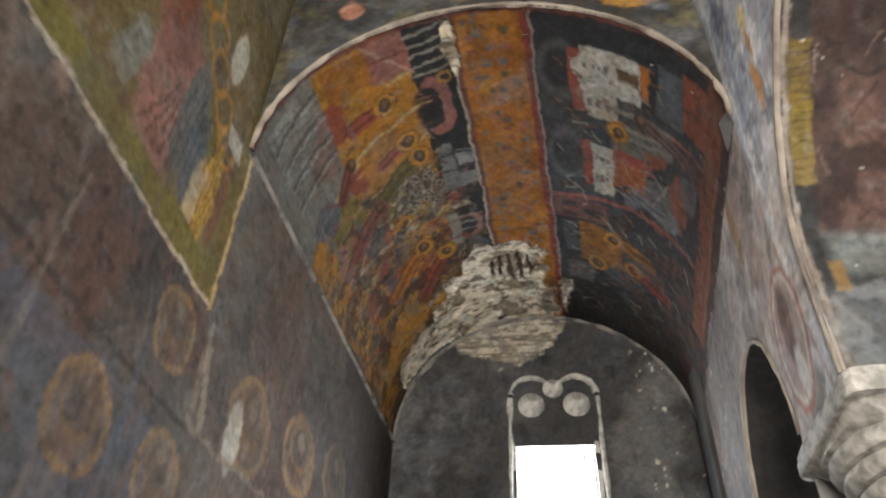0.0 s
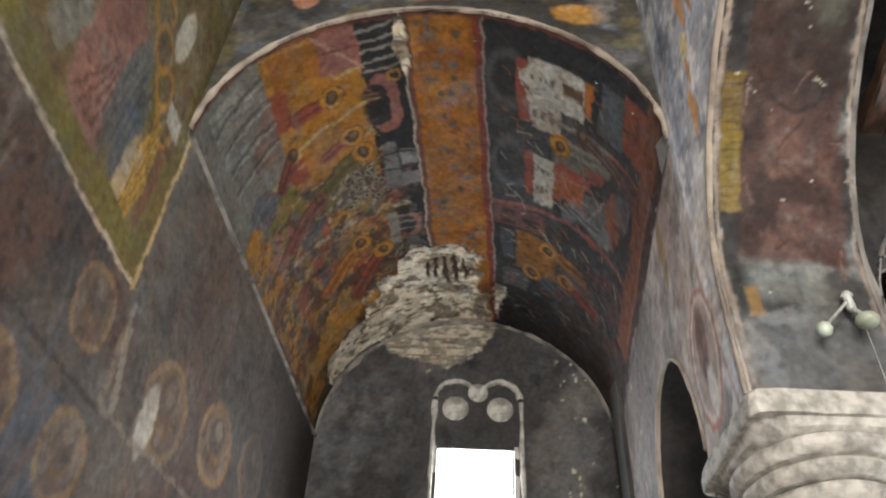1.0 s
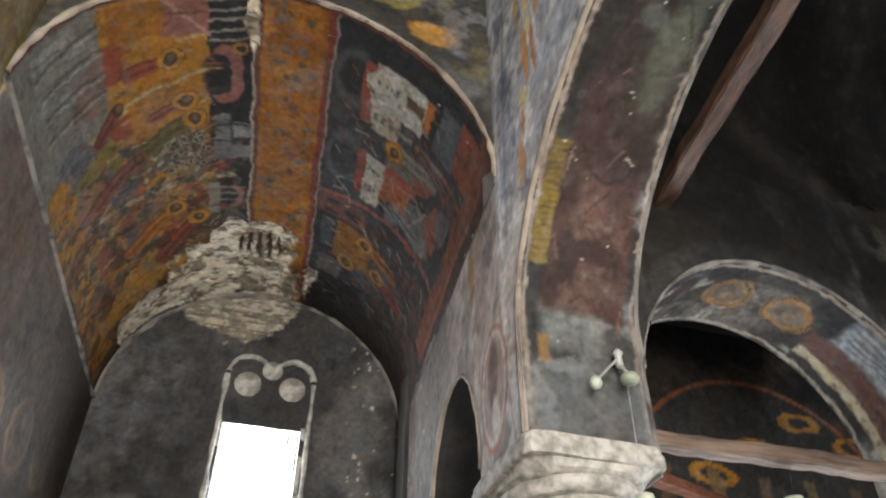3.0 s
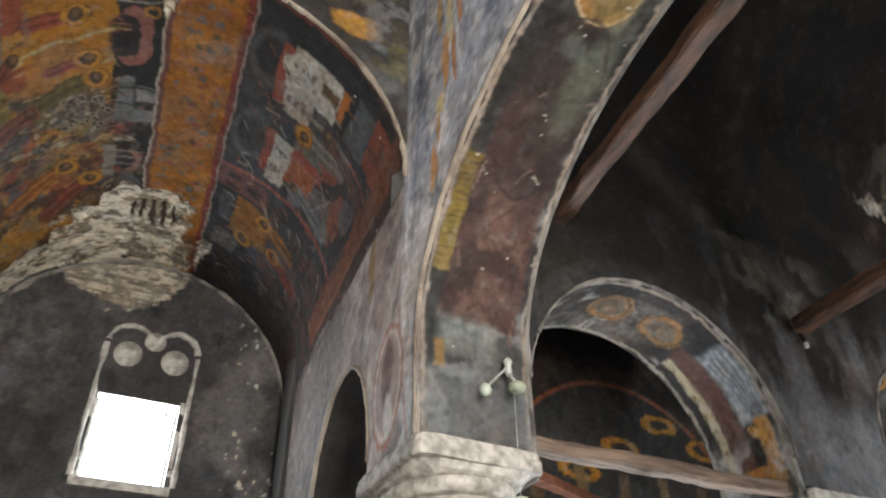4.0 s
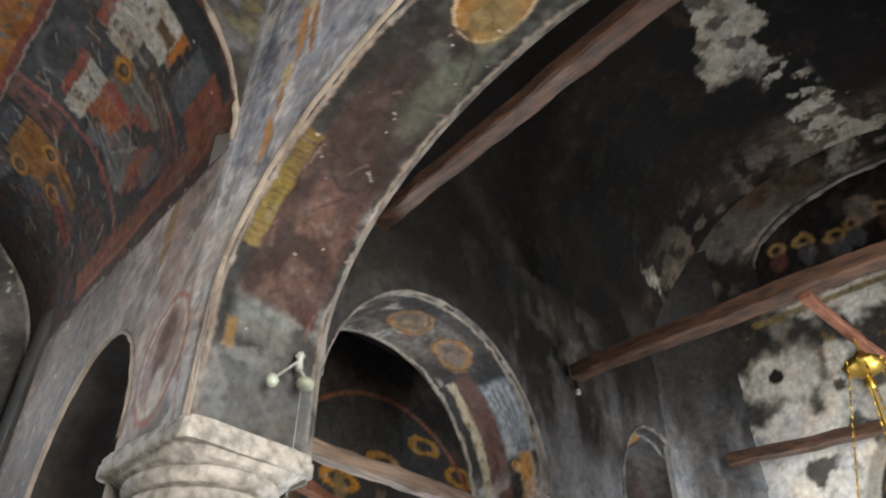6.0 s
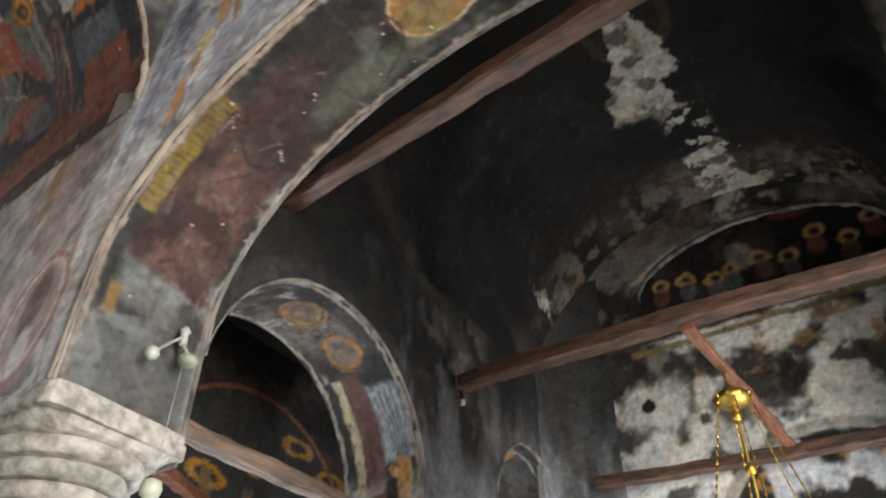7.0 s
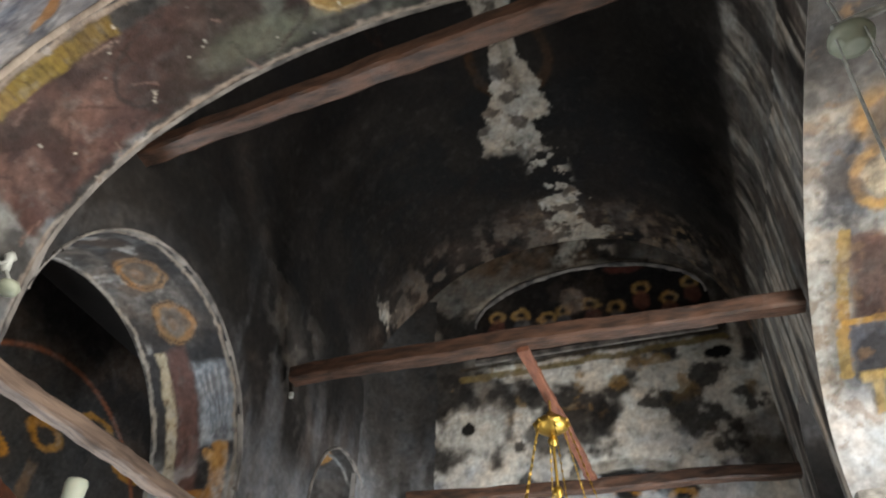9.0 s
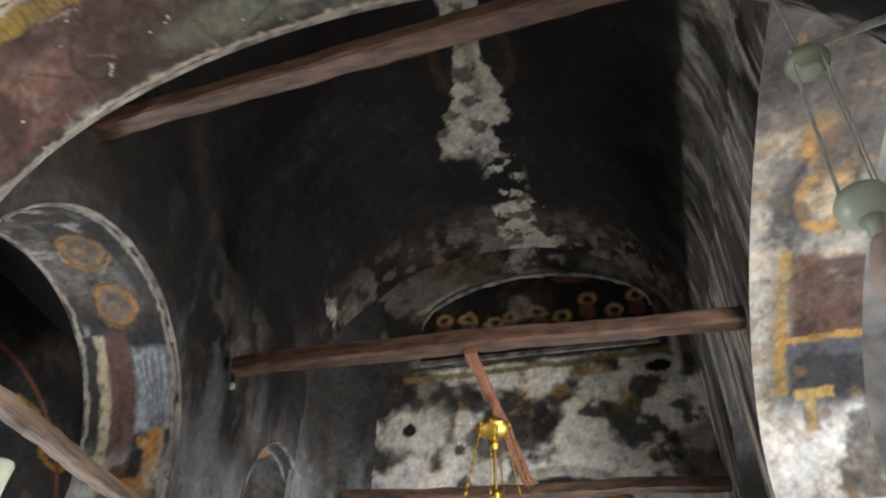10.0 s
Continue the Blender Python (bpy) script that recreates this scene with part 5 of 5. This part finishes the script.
def paint_east(P, y, z):
    z = z - E
    c = Canvas(P, y, z, lin(60, 57, 54), 111)
    c.blotch(2, 0.42, 0.62, lin(124, 120, 114), 0.85, 1).blotch(3, 0.5, 0.66, lin(26, 24, 24), 0.9, 2)
    low = 1 - step(4.35, 4.45, z)
    c.blotch(1.9, 0.46, 0.56, lin(222, 218, 208), 0.95, 5, where=low).blotch(3.2, 0.54, 0.62, lin(34, 31, 30), 0.9, 6, where=low).blotch(5, 0.6, 0.68, lin(150, 118, 62), 0.7, 7, where=low * step(3.6, 3.9, z))
    c.line(-0.9, 4.36, 1.8, 4.28, 0.07, lin(126, 108, 60), 0.9).line(-0.9, 4.44, 1.8, 4.4, 0.03, lin(60, 52, 40))
    c.blotch(2.4, 0.5, 0.64, lin(110, 88, 66), 0.7, 9, where=step(5.4, 5.7, z))
    rr = np.hypot((y - 0.3) / 1.05, (z - 2.2) / 1.0)
    c.lay(step(0.9, 0.94, rr) * (1 - step(1.0, 1.04, rr)), lin(150, 144, 132), 0.8).lay(1 - step(0.9, 0.93, rr), lin(36, 34, 34))
    for k in range(6):
        a = 0.4 + 0.46 * k
        c.disc(0.3 + 0.78 * math.cos(a), 2.2 + 0.76 * math.sin(a), 0.13, 0.09, gold, 0.9, 0.1, hole=0.55)
    rl = np.hypot((y - LC) / LW, np.maximum(z + E - LS, 0) / LR)
    c.blotch(5, 0.46, 0.6, lin(190, 184, 172), 0.8, 24, where=(1 - step(1.04, 1.2, rl)) * step(5.0, 5.2, z)).blotch(4, 0.42, 0.56, lin(214, 208, 196), 0.9, 25, where=1 - step(0.2, 0.34, np.hypot((y - 0.36) * 0.8, z - 5.7))).blotch(7, 0.4, 0.52, lin(206, 200, 188), 0.8, 27, where=(1 - step(1.03, 1.1, rl)) * step(5.2, 5.35, z))
    c.disc(1.74, 3.72, 0.34, 0.24, lin(206, 200, 188), 0.9, 0.3, wob=0.6).disc(-0.79, 4.19, 0.2, 0.13, lin(190, 184, 172), 0.9, 0.2, wob=0.3)
    c.line(-0.98, 4.15, -1.0, 4.75, 0.07, lin(214, 208, 196), 0.85, 0.03).line(-1.0, 3.9, -0.9, 4.15, 0.08, lin(200, 194, 184), 0.8, 0.03)
    c.disc(1.74, 3.72, 0.07, 0.07, lin(16, 15, 15), 1, 0.1).disc(-0.79, 4.19, 0.12, 0.07, lin(16, 15, 15), 1, 0.1)
    c.blotch(3, 0.48, 0.6, lin(200, 202, 206), 0.8, 14, where=1 - step(3.2, 3.6, z))
    return c.finish(0.3)


painted("wall_nave_end", lambda y, z: np.stack([0 * y + XE, y, z], 1), (YN, YS, E + 1.2, E + 6.05), 0.02, paint_east, fresco_matt, lambda y, z: ~lunette(y, z), thick=0.2, label="end wall with flaking white patches, dark fresco and two small holes")


def paint_lunette(P, y, z):
    z = z - E
    c = Canvas(P, y, z, lin(32, 29, 29), 121)
    c.blotch(3, 0.5, 0.65, lin(62, 54, 48), 0.8, 1)
    rnd = random.Random(8)
    for k in range(9):
        a, b = -0.68 + 0.26 * k + rnd.uniform(-0.06, 0.06), 5.08 + rnd.uniform(-0.07, 0.12)
        c.disc(a, b, 0.1, 0.085, lin(190, 150, 84), 0.9, 0.2, hole=0.45, wob=0.4).disc(a, b - 0.16, 0.09, 0.12, rnd.choice([lin(120, 74, 60), slate, lin(140, 110, 60)]), 0.8, 0.2, wob=0.3)
    c.disc(0.55, 5.2, 0.12, 0.16, lin(170, 150, 136), 0.7, 0.3, wob=0.4).disc(-0.1, 5.55, 0.25, 0.1, lin(120, 64, 52), 0.7, 0.2, wob=0.4)
    c.line(-1, 4.72, 1.7, 4.72, 0.05, lin(120, 100, 52), 0.7)
    return c.finish(0.25)


painted("wall_lunette", lambda y, z: np.stack([0 * y + XE + 0.14, y, z], 1), (LC + LW + 0.3, LC - LW - 0.3, LEDGE - 0.3, LS + LR + 0.4), 0.02, paint_lunette, fresco_matt, thick=0.06, label="recessed lunette with a row of gold rings on black")
lun = [(XE - 0.004, LC + LW * math.cos(a), LS + LR * math.sin(a)) for a in np.linspace(math.pi, 0, 50)]
tagged(strip("trim_lunette", lun, 0.05, 0.015, edge_grey, None, (-1, 0, 0)), "pale worn edge of the lunette arch", "trim", "", "structure")
box("trim_ledge", XE - 0.03, XE + 0.14, LC - LW, LC + LW, LEDGE - 0.05, LEDGE, edge_grey)
tagged(bpy.data.objects["trim_ledge"], "narrow ledge below the lunette", "trim", "", "structure")


def paint_pier(P, a, b):
    c = Canvas(P, a, b, lin(128, 130, 134), 131)
    c.blotch(2, 0.42, 0.62, lin(58, 56, 56), 0.85, 1, stretch=(1, 1, 0.3)).blotch(3, 0.52, 0.66, lin(128, 130, 134), 0.5, 2, stretch=(1, 1, 0.3))
    # light from below painted in: upper part dark, lower part left grey
    c.lay(step(E + 2.6, E + 4.0, b + 0.8 * (fbm(P, 2, 4, 7) - 0.5)), lin(36, 33, 31), 0.9)
    return c.finish(0.3)


painted("wall_corner_north", lambda a, z: np.stack([5.75 + 0.66 * np.sin(a / 0.66), 1.99 + 0.66 * np.cos(a / 0.66), z], 1), (0, 1.036, E + 1.2, E + 5.4), 0.02, paint_pier, fresco_matt, thick=0.05, label="grey streaked rounded corner between nave wall and end wall")


def paint_south(P, x, z):
    z = z - E
    c = Canvas(P, x, z, lin(92, 84, 78), 141)
    c.blotch(1.6, 0.42, 0.62, lin(140, 136, 130), 0.85, 1, stretch=(1.6, 1, 0.45)).blotch(2.6, 0.5, 0.66, lin(34, 32, 31), 0.9, 2, stretch=(1.3, 1, 0.5)).blotch(3.0, 0.51, 0.63, lin(205, 196, 182), 0.85, 4, stretch=(2.6, 1, 0.22)).blotch(7, 0.54, 0.66, lin(40, 36, 33), 0.7, 6, stretch=(2.4, 1, 0.2))
    return c.finish(0.3)


arch_s, arch_s2 = (1.9, 2.9, E + 2.2, 1.3), (5.4, 0.4, E + 2.45, 0.6)
hole_s, hole_s2 = opening(*arch_s), opening(*arch_s2)
painted("wall_nave_south", lambda x, z: np.stack([x, 0 * x + YS, z], 1), (XE, XQ, E + 0.9, NS + 0.05), 0.022, paint_south, fresco_matt, lambda x, z: ~(hole_s(x, z) | hole_s2(x, z)), thick=0.12, label="streaked grey nave wall with arched opening and narrow dark arch")


def paint_s(P, s, y):
    # s runs from the crown towards the far pier, b from the nave's edge inwards
    c = Canvas(P, s, YS - y, lin(124, 120, 114), 151)
    c.blotch(2.6, 0.44, 0.64, lin(170, 163, 150), 0.85, 1).blotch(3.4, 0.48, 0.62, lin(92, 93, 96), 0.85, 2).blotch(4, 0.56, 0.68, lin(60, 58, 58), 0.7, 3)
    edge = 1 - step(0.05, 0.16, c.b + 0.12 * (fbm(P, 5, 4, 156) - 0.5))
    c.lay(edge * step(1.0, 1.5, s), lin(186, 181, 172), 0.75)
    # ochre ring and a dark arc above it
    c.disc(1.35, 0.42, 0.3, 0.2, lin(44, 42, 44), 0.9, 0.12, hole=0.8, wob=0.2).disc(1.42, 0.43, 0.24, 0.17, lin(176, 136, 76), 0.85, 0.12, hole=0.62, wob=0.25).disc(1.42, 0.43, 0.13, 0.1, lin(176, 160, 132), 0.8, 0.3, wob=0.3)
    c.disc(0.95, 0.36, 0.2, 0.12, lin(150, 112, 40), 0.7, 0.4, wob=0.5)
    # soffit laid darker towards the crown
    c.lay(1 - step(0.5, 1.25, s + 0.4 * (fbm(P, 3, 4, 157) - 0.5)), lin(34, 32, 32), 0.88)
    c.blotch(3, 0.5, 0.64, lin(70, 66, 64), 0.75, 16, where=1 - step(1.5, 2.0, s))
    c.blotch(6, 0.5, 0.62, lin(66, 66, 70), 0.8, 14, where=c.inside(1.5, 2.2, 0.08, 0.3, 0.06))
    # brown and blue-black panels in an ochre frame
    c.box(1.82, 2.42, 0.26, 0.75, lin(66, 50, 46), 0.95, 0.04).box(2.42, 2.86, 0.22, 0.75, lin(46, 47, 54), 0.92, 0.04)
    c.blotch(4, 0.5, 0.64, lin(92, 68, 60), 0.7, 5, where=c.inside(1.8, 2.45, 0.24, 0.75))
    c.blotch(4, 0.5, 0.64, lin(84, 88, 98), 0.7, 6, where=c.inside(2.42, 2.9, 0.2, 0.75))
    c.line(1.78, 0.22, 2.78, 0.17, 0.07, lin(150, 122, 62), 0.85).line(2.42, 0.2, 2.42, 0.75, 0.05, lin(158, 124, 60), 0.9)
    c.box(2.78, 2.86, 0.24, 0.5, lin(176, 148, 86), 0.9).box(2.86, 3.06, 0.3, 0.37, lin(176, 148, 86), 0.9)
    c.blotch(4, 0.4, 0.56, lin(200, 200, 200), 0.95, 8, where=step(2.82, 3.02, s + 0.2 * (fbm(P, 5, 4, 158) - 0.5)) * (1 - c.inside(2.84, 3.07, 0.28, 0.39)))
    c.blotch(9, 0.58, 0.68, lin(120, 92, 60), 0.5, 9)
    return c.finish(0.25)


soffit("arch_south", *arch_s, -1.85, YS, paint_s, "whitened arch soffit with faded ochre ring and dark red panel", half=True)
soffit("arch_south_far", *arch_s2, -1.85, YS, paint_c2, "narrow dark arch in the nave's south wall")

# ---- aisles, rest of the church: plain walls that close the place ----
def plain(name, *b, mat=soot, label=""):
    return tagged(box(name, *b, mat), label or "plain plastered wall closing the church", "", "", "structure")


plain("floor", -2.6, 9.0, -5.2, 7.4, -0.2, 0.0, mat=floor_stone, label="worn stone floor slabs")
plain("wall_left_low", XL - 0.3, XL - 0.004, 0.6, YB + 0.4, 0, E + 0.7, mat=plaster)
plain("wall_left_back", XL - 0.3, XL - 0.004, -4.8, 0.6, 0, E + 5.9, mat=plaster)
plain("wall_end_low", XL, XR + 0.6, YB + 0.004, YB + 0.35, 0, E + 0.3, mat=plaster)
plain("wall_aisle_north", XR + 0.2, 8.8, YB - 0.6, YB - 0.3, 0, E + 6, mat=soot)
plain("wall_aisle_side", XQ - 0.3, XQ - 0.05, 3.45, YB - 0.6, E + 3.2, E + 6.2, mat=shade_black)
plain("ceiling_aisle", XQ, XE + 0.3, YN + 0.2, YB - 0.3, E + 4.4, E + 4.6, mat=shade_black)
plain("ceiling_aisle_south", XR, XE + 0.3, -4.9, YS - 0.2, E + 4.3, E + 4.5, mat=plaster)
plain("wall_aisle_south", -2.2, XE + 0.5, -5.1, -4.8, 0, E + 6.4, mat=plaster)
plain("wall_nave_end_low", XE + 0.004, XE + 0.3, -4.9, YB, 0, E + 1.2, mat=plaster)
plain("wall_aisle_end_north", XE + 0.004, XE + 0.3, YN + 0.15, YB, E + 1.2, E + 4.6, mat=soot)
plain("wall_aisle_end_south", XE + 0.004, XE + 0.3, -4.9, YS - 0.15, E + 1.2, E + 4.6, mat=plaster)
# unseen outer shell, added to stop sky light leaking through the seams
plain("blocker_roof", XL - 0.8, XE + 1.0, -5.4, YB + 1.0, E + 6.25, E + 6.4, mat=plaster, label="plain unseen slab added above the church to keep sky light out")
plain("blocker_end", XE + 0.36, XE + 0.5, -5.1, YB + 0.6, 0, E + 6.25, mat=plaster)
plain("blocker_bay", XR + 0.2, XE + 0.5, YB + 0.42, YB + 0.6, 0, E + 6.25, mat=plaster)
plain("blocker_over_bay", XL - 0.3, XR + 0.2, YB + 0.02, YB + 0.3, E + 4.7, E + 6.25, mat=plaster)
plain("ceiling_bay", XL - 0.2, XR + 0.1, -4.9, YF + 0.2, E + 5.9, E + 6.1, mat=plaster, label="plain plastered ceiling above the bay")


def paint_aisle(P, x, z):
    z = z - E
    c = Canvas(P, x, z, lin(40, 37, 36), 161)
    c.blotch(2.2, 0.45, 0.66, lin(72, 62, 54), 0.8, 1)
    c.lay((1 - step(0.98, 1.0, np.hypot((x - 4.4) / 1.5, (z - 2.3) / 1.55))), lin(58, 58, 58), 0.8)
    for a, b in ((4.95, 3.5), (4.4, 3.14), (3.85, 2.86), (5.5, 3.3)):
        c.disc(a, b, 0.24, 0.11, gold, 0.95, 0.06, hole=0.55)
    rr = np.hypot((x - 4.4) / 1.5, (z - 2.3) / 1.55)
    c.lay(step(0.97, 0.985, rr) * (1 - step(1.0, 1.015, rr)), lin(140, 84, 56))
    for k in range(6):
        c.box(3.3 + 0.5 * k, 3.42 + 0.5 * k, 1.6, 2.9, lin(140, 112, 70) if k % 2 else lin(110, 84, 60), 0.8)
    return c.finish(0.3)


painted("wall_aisle_painted", lambda x, z: np.stack([x, 0 * x + 5.0, z], 1), (XQ, 6.3, E + 0.9, E + 4.4), 0.025, paint_aisle, fresco_matt, thick=0.2, label="dim aisle wall with ochre rings on dark fresco")

# ---- tie beams ----
hewn_beam("tie_beam", (2.15, YN + 0.1, E + 3.60), (1.70, YS - 0.1, E + 3.60), 0.13, 0.12, wood, "red-brown hewn wooden tie beam across the nave", 0, 3)
hewn_beam("tie_beam", (4.2, YN - 0.08, E + 3.20), (4.2, YS - 0.05, E + 3.17), 0.14, 0.13, wood, "long red-brown hewn tie beam with knotted middle", -0.02, 5)
hewn_beam("tie_beam", (6.2, 2.3, E + 2.98), (6.2, YS - 0.05, E + 2.84), 0.12, 0.11, wood, "dark tie beam in front of the end wall", 0, 9)
hewn_beam("tie_beam", (XQ - 0.1, 2.78, E + 1.95), (4.0, 2.78, E + 1.97), 0.10, 0.09, wood_grey, "weathered pale tie beam below the north arch", 0, 11)
hewn_beam("tie_beam", (1.7, 3.6, E + 2.3), (4.2, 4.9, E + 2.45), 0.1, 0.1, wood_red, "red-brown beam in the dim aisle", 0, 13)
hewn_beam("strut", (4.2, 0.76, E + 3.14), (6.2, 0.55, E + 2.95), 0.08, 0.06, wood_red, "red-brown strut between two tie beams", 0, 15)

for n, (px_, pz) in enumerate(((2.55, 2.02), (3.25, 1.98), (3.95, 1.95))):
    hewn_beam("aisle_post", (px_, 4.62, 0.0), (px_, 4.62, E + pz), 0.12, 0.1, wood_red, "red-brown wooden post in the dim aisle", 0, 21 + n)
hewn_beam("aisle_rail", (2.3, 4.62, E + 2.06), (4.4, 4.62, E + 1.99), 0.14, 0.12, wood_red, "red-brown wooden rail on posts in the dim aisle", 0, 27)

# ---- gilt chandelier hanging from the strut ----
ch = tagged(new("chandelier"), "small gilt brass chandelier hub with chains, hanging from wooden strut", "chandelier")
hx, hy, hz = 4.85, 0.69, E + 2.84
lathe("hub", [(0.02, -0.07), (0.07, -0.06), (0.12, -0.03), (0.135, 0.0), (0.125, 0.02), (0.09, 0.05), (0.05, 0.06), (0.03, 0.1)], (hx, hy, hz), gilt, ch, "pierced gilt dish")
for k in range(10):
    a = 2 * math.pi * k / 10
    lathe("boss", [(0.004, -0.016), (0.016, 0), (0.004, 0.016)], (hx + 0.13 * math.cos(a), hy + 0.13 * math.sin(a), hz + 0.005), gilt, ch, segments=10)
for dz in (-0.13, -0.52, -0.95):
    lathe("bead", [(0.006, -0.045), (0.03, -0.028), (0.04, 0), (0.03, 0.028), (0.006, 0.045)], (hx, hy, hz + dz), gilt, ch, segments=18)


def wire(name, p, q, r, mat, parent, links=0):
    p, q = Vector(p), Vector(q)
    d = q - p
    bm = bmesh.new()
    turn = d.to_track_quat("Z", "Y").to_matrix().to_4x4()
    if links:
        for k in range(links):
            f = (k + 0.5) / links
            m = Matrix.Translation(p + d * f) @ turn @ pose(0, 0, 0, 0, 0, 90 * (k % 2)) @ Matrix.Diagonal((r * 1.2, r * 2.6, d.length / links * 0.62, 1))
            bmesh.ops.create_icosphere(bm, subdivisions=1, radius=1, matrix=m)
    else:
        bmesh.ops.create_cone(bm, cap_ends=True, segments=8, radius1=r, radius2=r, depth=d.length, matrix=Matrix.Translation(p + d / 2) @ turn)
    return part(name, bm, mat, parent)


wire("stem", (hx, hy, hz + 0.08), (hx, hy, E + 3.06), 0.008, gilt, ch)
wire("stem", (hx, hy, hz - 0.05), (hx, hy, hz - 1.1), 0.012, gilt, ch)
for k in range(6):
    a = 2 * math.pi * (k + 0.3) / 6
    wire("chain", (hx + 0.12 * math.cos(a), hy + 0.12 * math.sin(a), hz - 0.02), (hx + 0.42 * math.cos(a), hy + 0.42 * math.sin(a), hz - 1.15), 0.0035, gilt, ch, 34)

# ---- small white wall lamp on the column's front ----
wl = tagged(new("wall_lamp"), "small white lamp with globe and pale green cup on the pier", "lamp")
lathe("bulb", [(0.008, -0.034), (0.026, -0.022), (0.034, 0), (0.026, 0.022), (0.012, 0.036)], (1.41, 2.53, E + 0.1 + 1.99), milk_glass, wl, "white glass globe", 20)
lathe("cup", [(0.02, -0.03), (0.042, -0.024), (0.05, 0.0), (0.04, 0.02), (0.015, 0.026)], (1.60, 2.52, E + 0.1 + 2.04), enamel, wl, "pale green enamel cup", 20)
lathe("bracket", [(0.012, -0.04), (0.022, -0.02), (0.018, 0.03), (0.028, 0.045), (0.012, 0.07)], (1.59, 2.58, E + 0.1 + 2.17), white_metal, wl, "white metal bracket", 14)
wire("arm", (1.43, 2.54, E + 0.1 + 2.02), (1.58, 2.57, E + 0.1 + 2.18), 0.007, white_metal, wl)
wire("arm", (1.60, 2.52, E + 0.1 + 2.06), (1.59, 2.58, E + 0.1 + 2.15), 0.010, white_metal, wl)
wire("cable", (1.60, 2.55, E + 0.1 + 2.02), (1.56, 2.5, E + 1.55), 0.0015, white_metal, wl)
lathe("bowl", [(0.015, -0.045), (0.04, -0.03), (0.047, 0), (0.04, 0.03), (0.02, 0.04)], (1.56, 2.5, E + 1.5), milk_glass, wl, "pale glass bowl", 20)

# ---- hanging glass oil lamp in the south arch ----
hl = tagged(new("hanging_lamp"), "hanging lamp with pale enamel disc, cords, glass bowl and terracotta bell", "lamp")
lx, ly = 1.66, -1.0
lathe("disc", [(0.03, -0.05), (0.05, -0.048), (0.055, -0.03), (0.075, -0.026), (0.085, 0.0), (0.08, 0.014), (0.05, 0.03), (0.045, 0.05), (0.02, 0.055)], (lx, ly, E + 2.58), enamel, hl, "pale green enamel disc", 30)
bx, by, bz = lx + 0.14, ly - 0.02, E + 1.94
lathe("bowl", [(0.02, -0.065), (0.05, -0.06), (0.085, -0.035), (0.1, 0.0), (0.1, 0.02), (0.085, 0.05), (0.03, 0.06)], (bx, by, bz), milk_glass, hl, "pale green glass bowl", 30)
lathe("stem", [(0.02, -0.09), (0.035, -0.07), (0.03, -0.03), (0.045, 0.0)], (bx, by, bz - 0.06), milk_glass, hl, "pale glass stem", 18)
lathe("bell", [(0.085, -0.19), (0.09, -0.17), (0.07, -0.1), (0.05, -0.04), (0.03, 0.0)], (bx, by, bz - 0.14), column_stone, hl, "pale terracotta bell", 24)
for k in range(4):
    a = 2 * math.pi * (k + 0.3) / 4
    wire("cord", (lx + 0.07 * math.cos(a), ly + 0.07 * math.sin(a), E + 2.56), (bx + 0.085 * math.cos(a), by + 0.085 * math.sin(a), bz + 0.03), 0.004, white_metal, hl)
wire("stem", (lx, ly, E + 2.62), (lx, ly, E + 3.46), 0.006, white_metal, hl)
wire("arm", (lx - 0.02, ly + 0.05, E + 2.63), (lx - 0.1, ly - 0.7, E + 2.78), 0.017, white_metal, hl)
wire("rope", (bx, by, bz - 0.32), (bx + 0.02, by, bz - 0.75), 0.008, white_metal, hl, 16)

gl = tagged(new("hanging_lamp"), "pale green glass lamp hanging below the aisle arch", "lamp")
lathe("glass", [(0.03, -0.17), (0.045, -0.16), (0.05, -0.05), (0.058, 0.04), (0.05, 0.06), (0.02, 0.065)], (2.68, 2.84, E + 1.70), milk_glass, gl, "pale green glass cylinder", 20)
wire("cord", (2.68, 2.84, E + 1.76), (2.68, 2.80, E + 1.93), 0.0015, iron, gl)
# iron pegs at the beam's end
peg = tagged(new("iron_peg"), "rusty iron peg with pale tip at the beam's end", "peg")
wire("pin", (4.2, 2.585, E + 3.18), (4.2, 2.56, E + 3.06), 0.016, iron, peg)
wire("tip", (4.2, 2.56, E + 3.06), (4.2, 2.56, E + 3.02), 0.018, white_metal, peg)
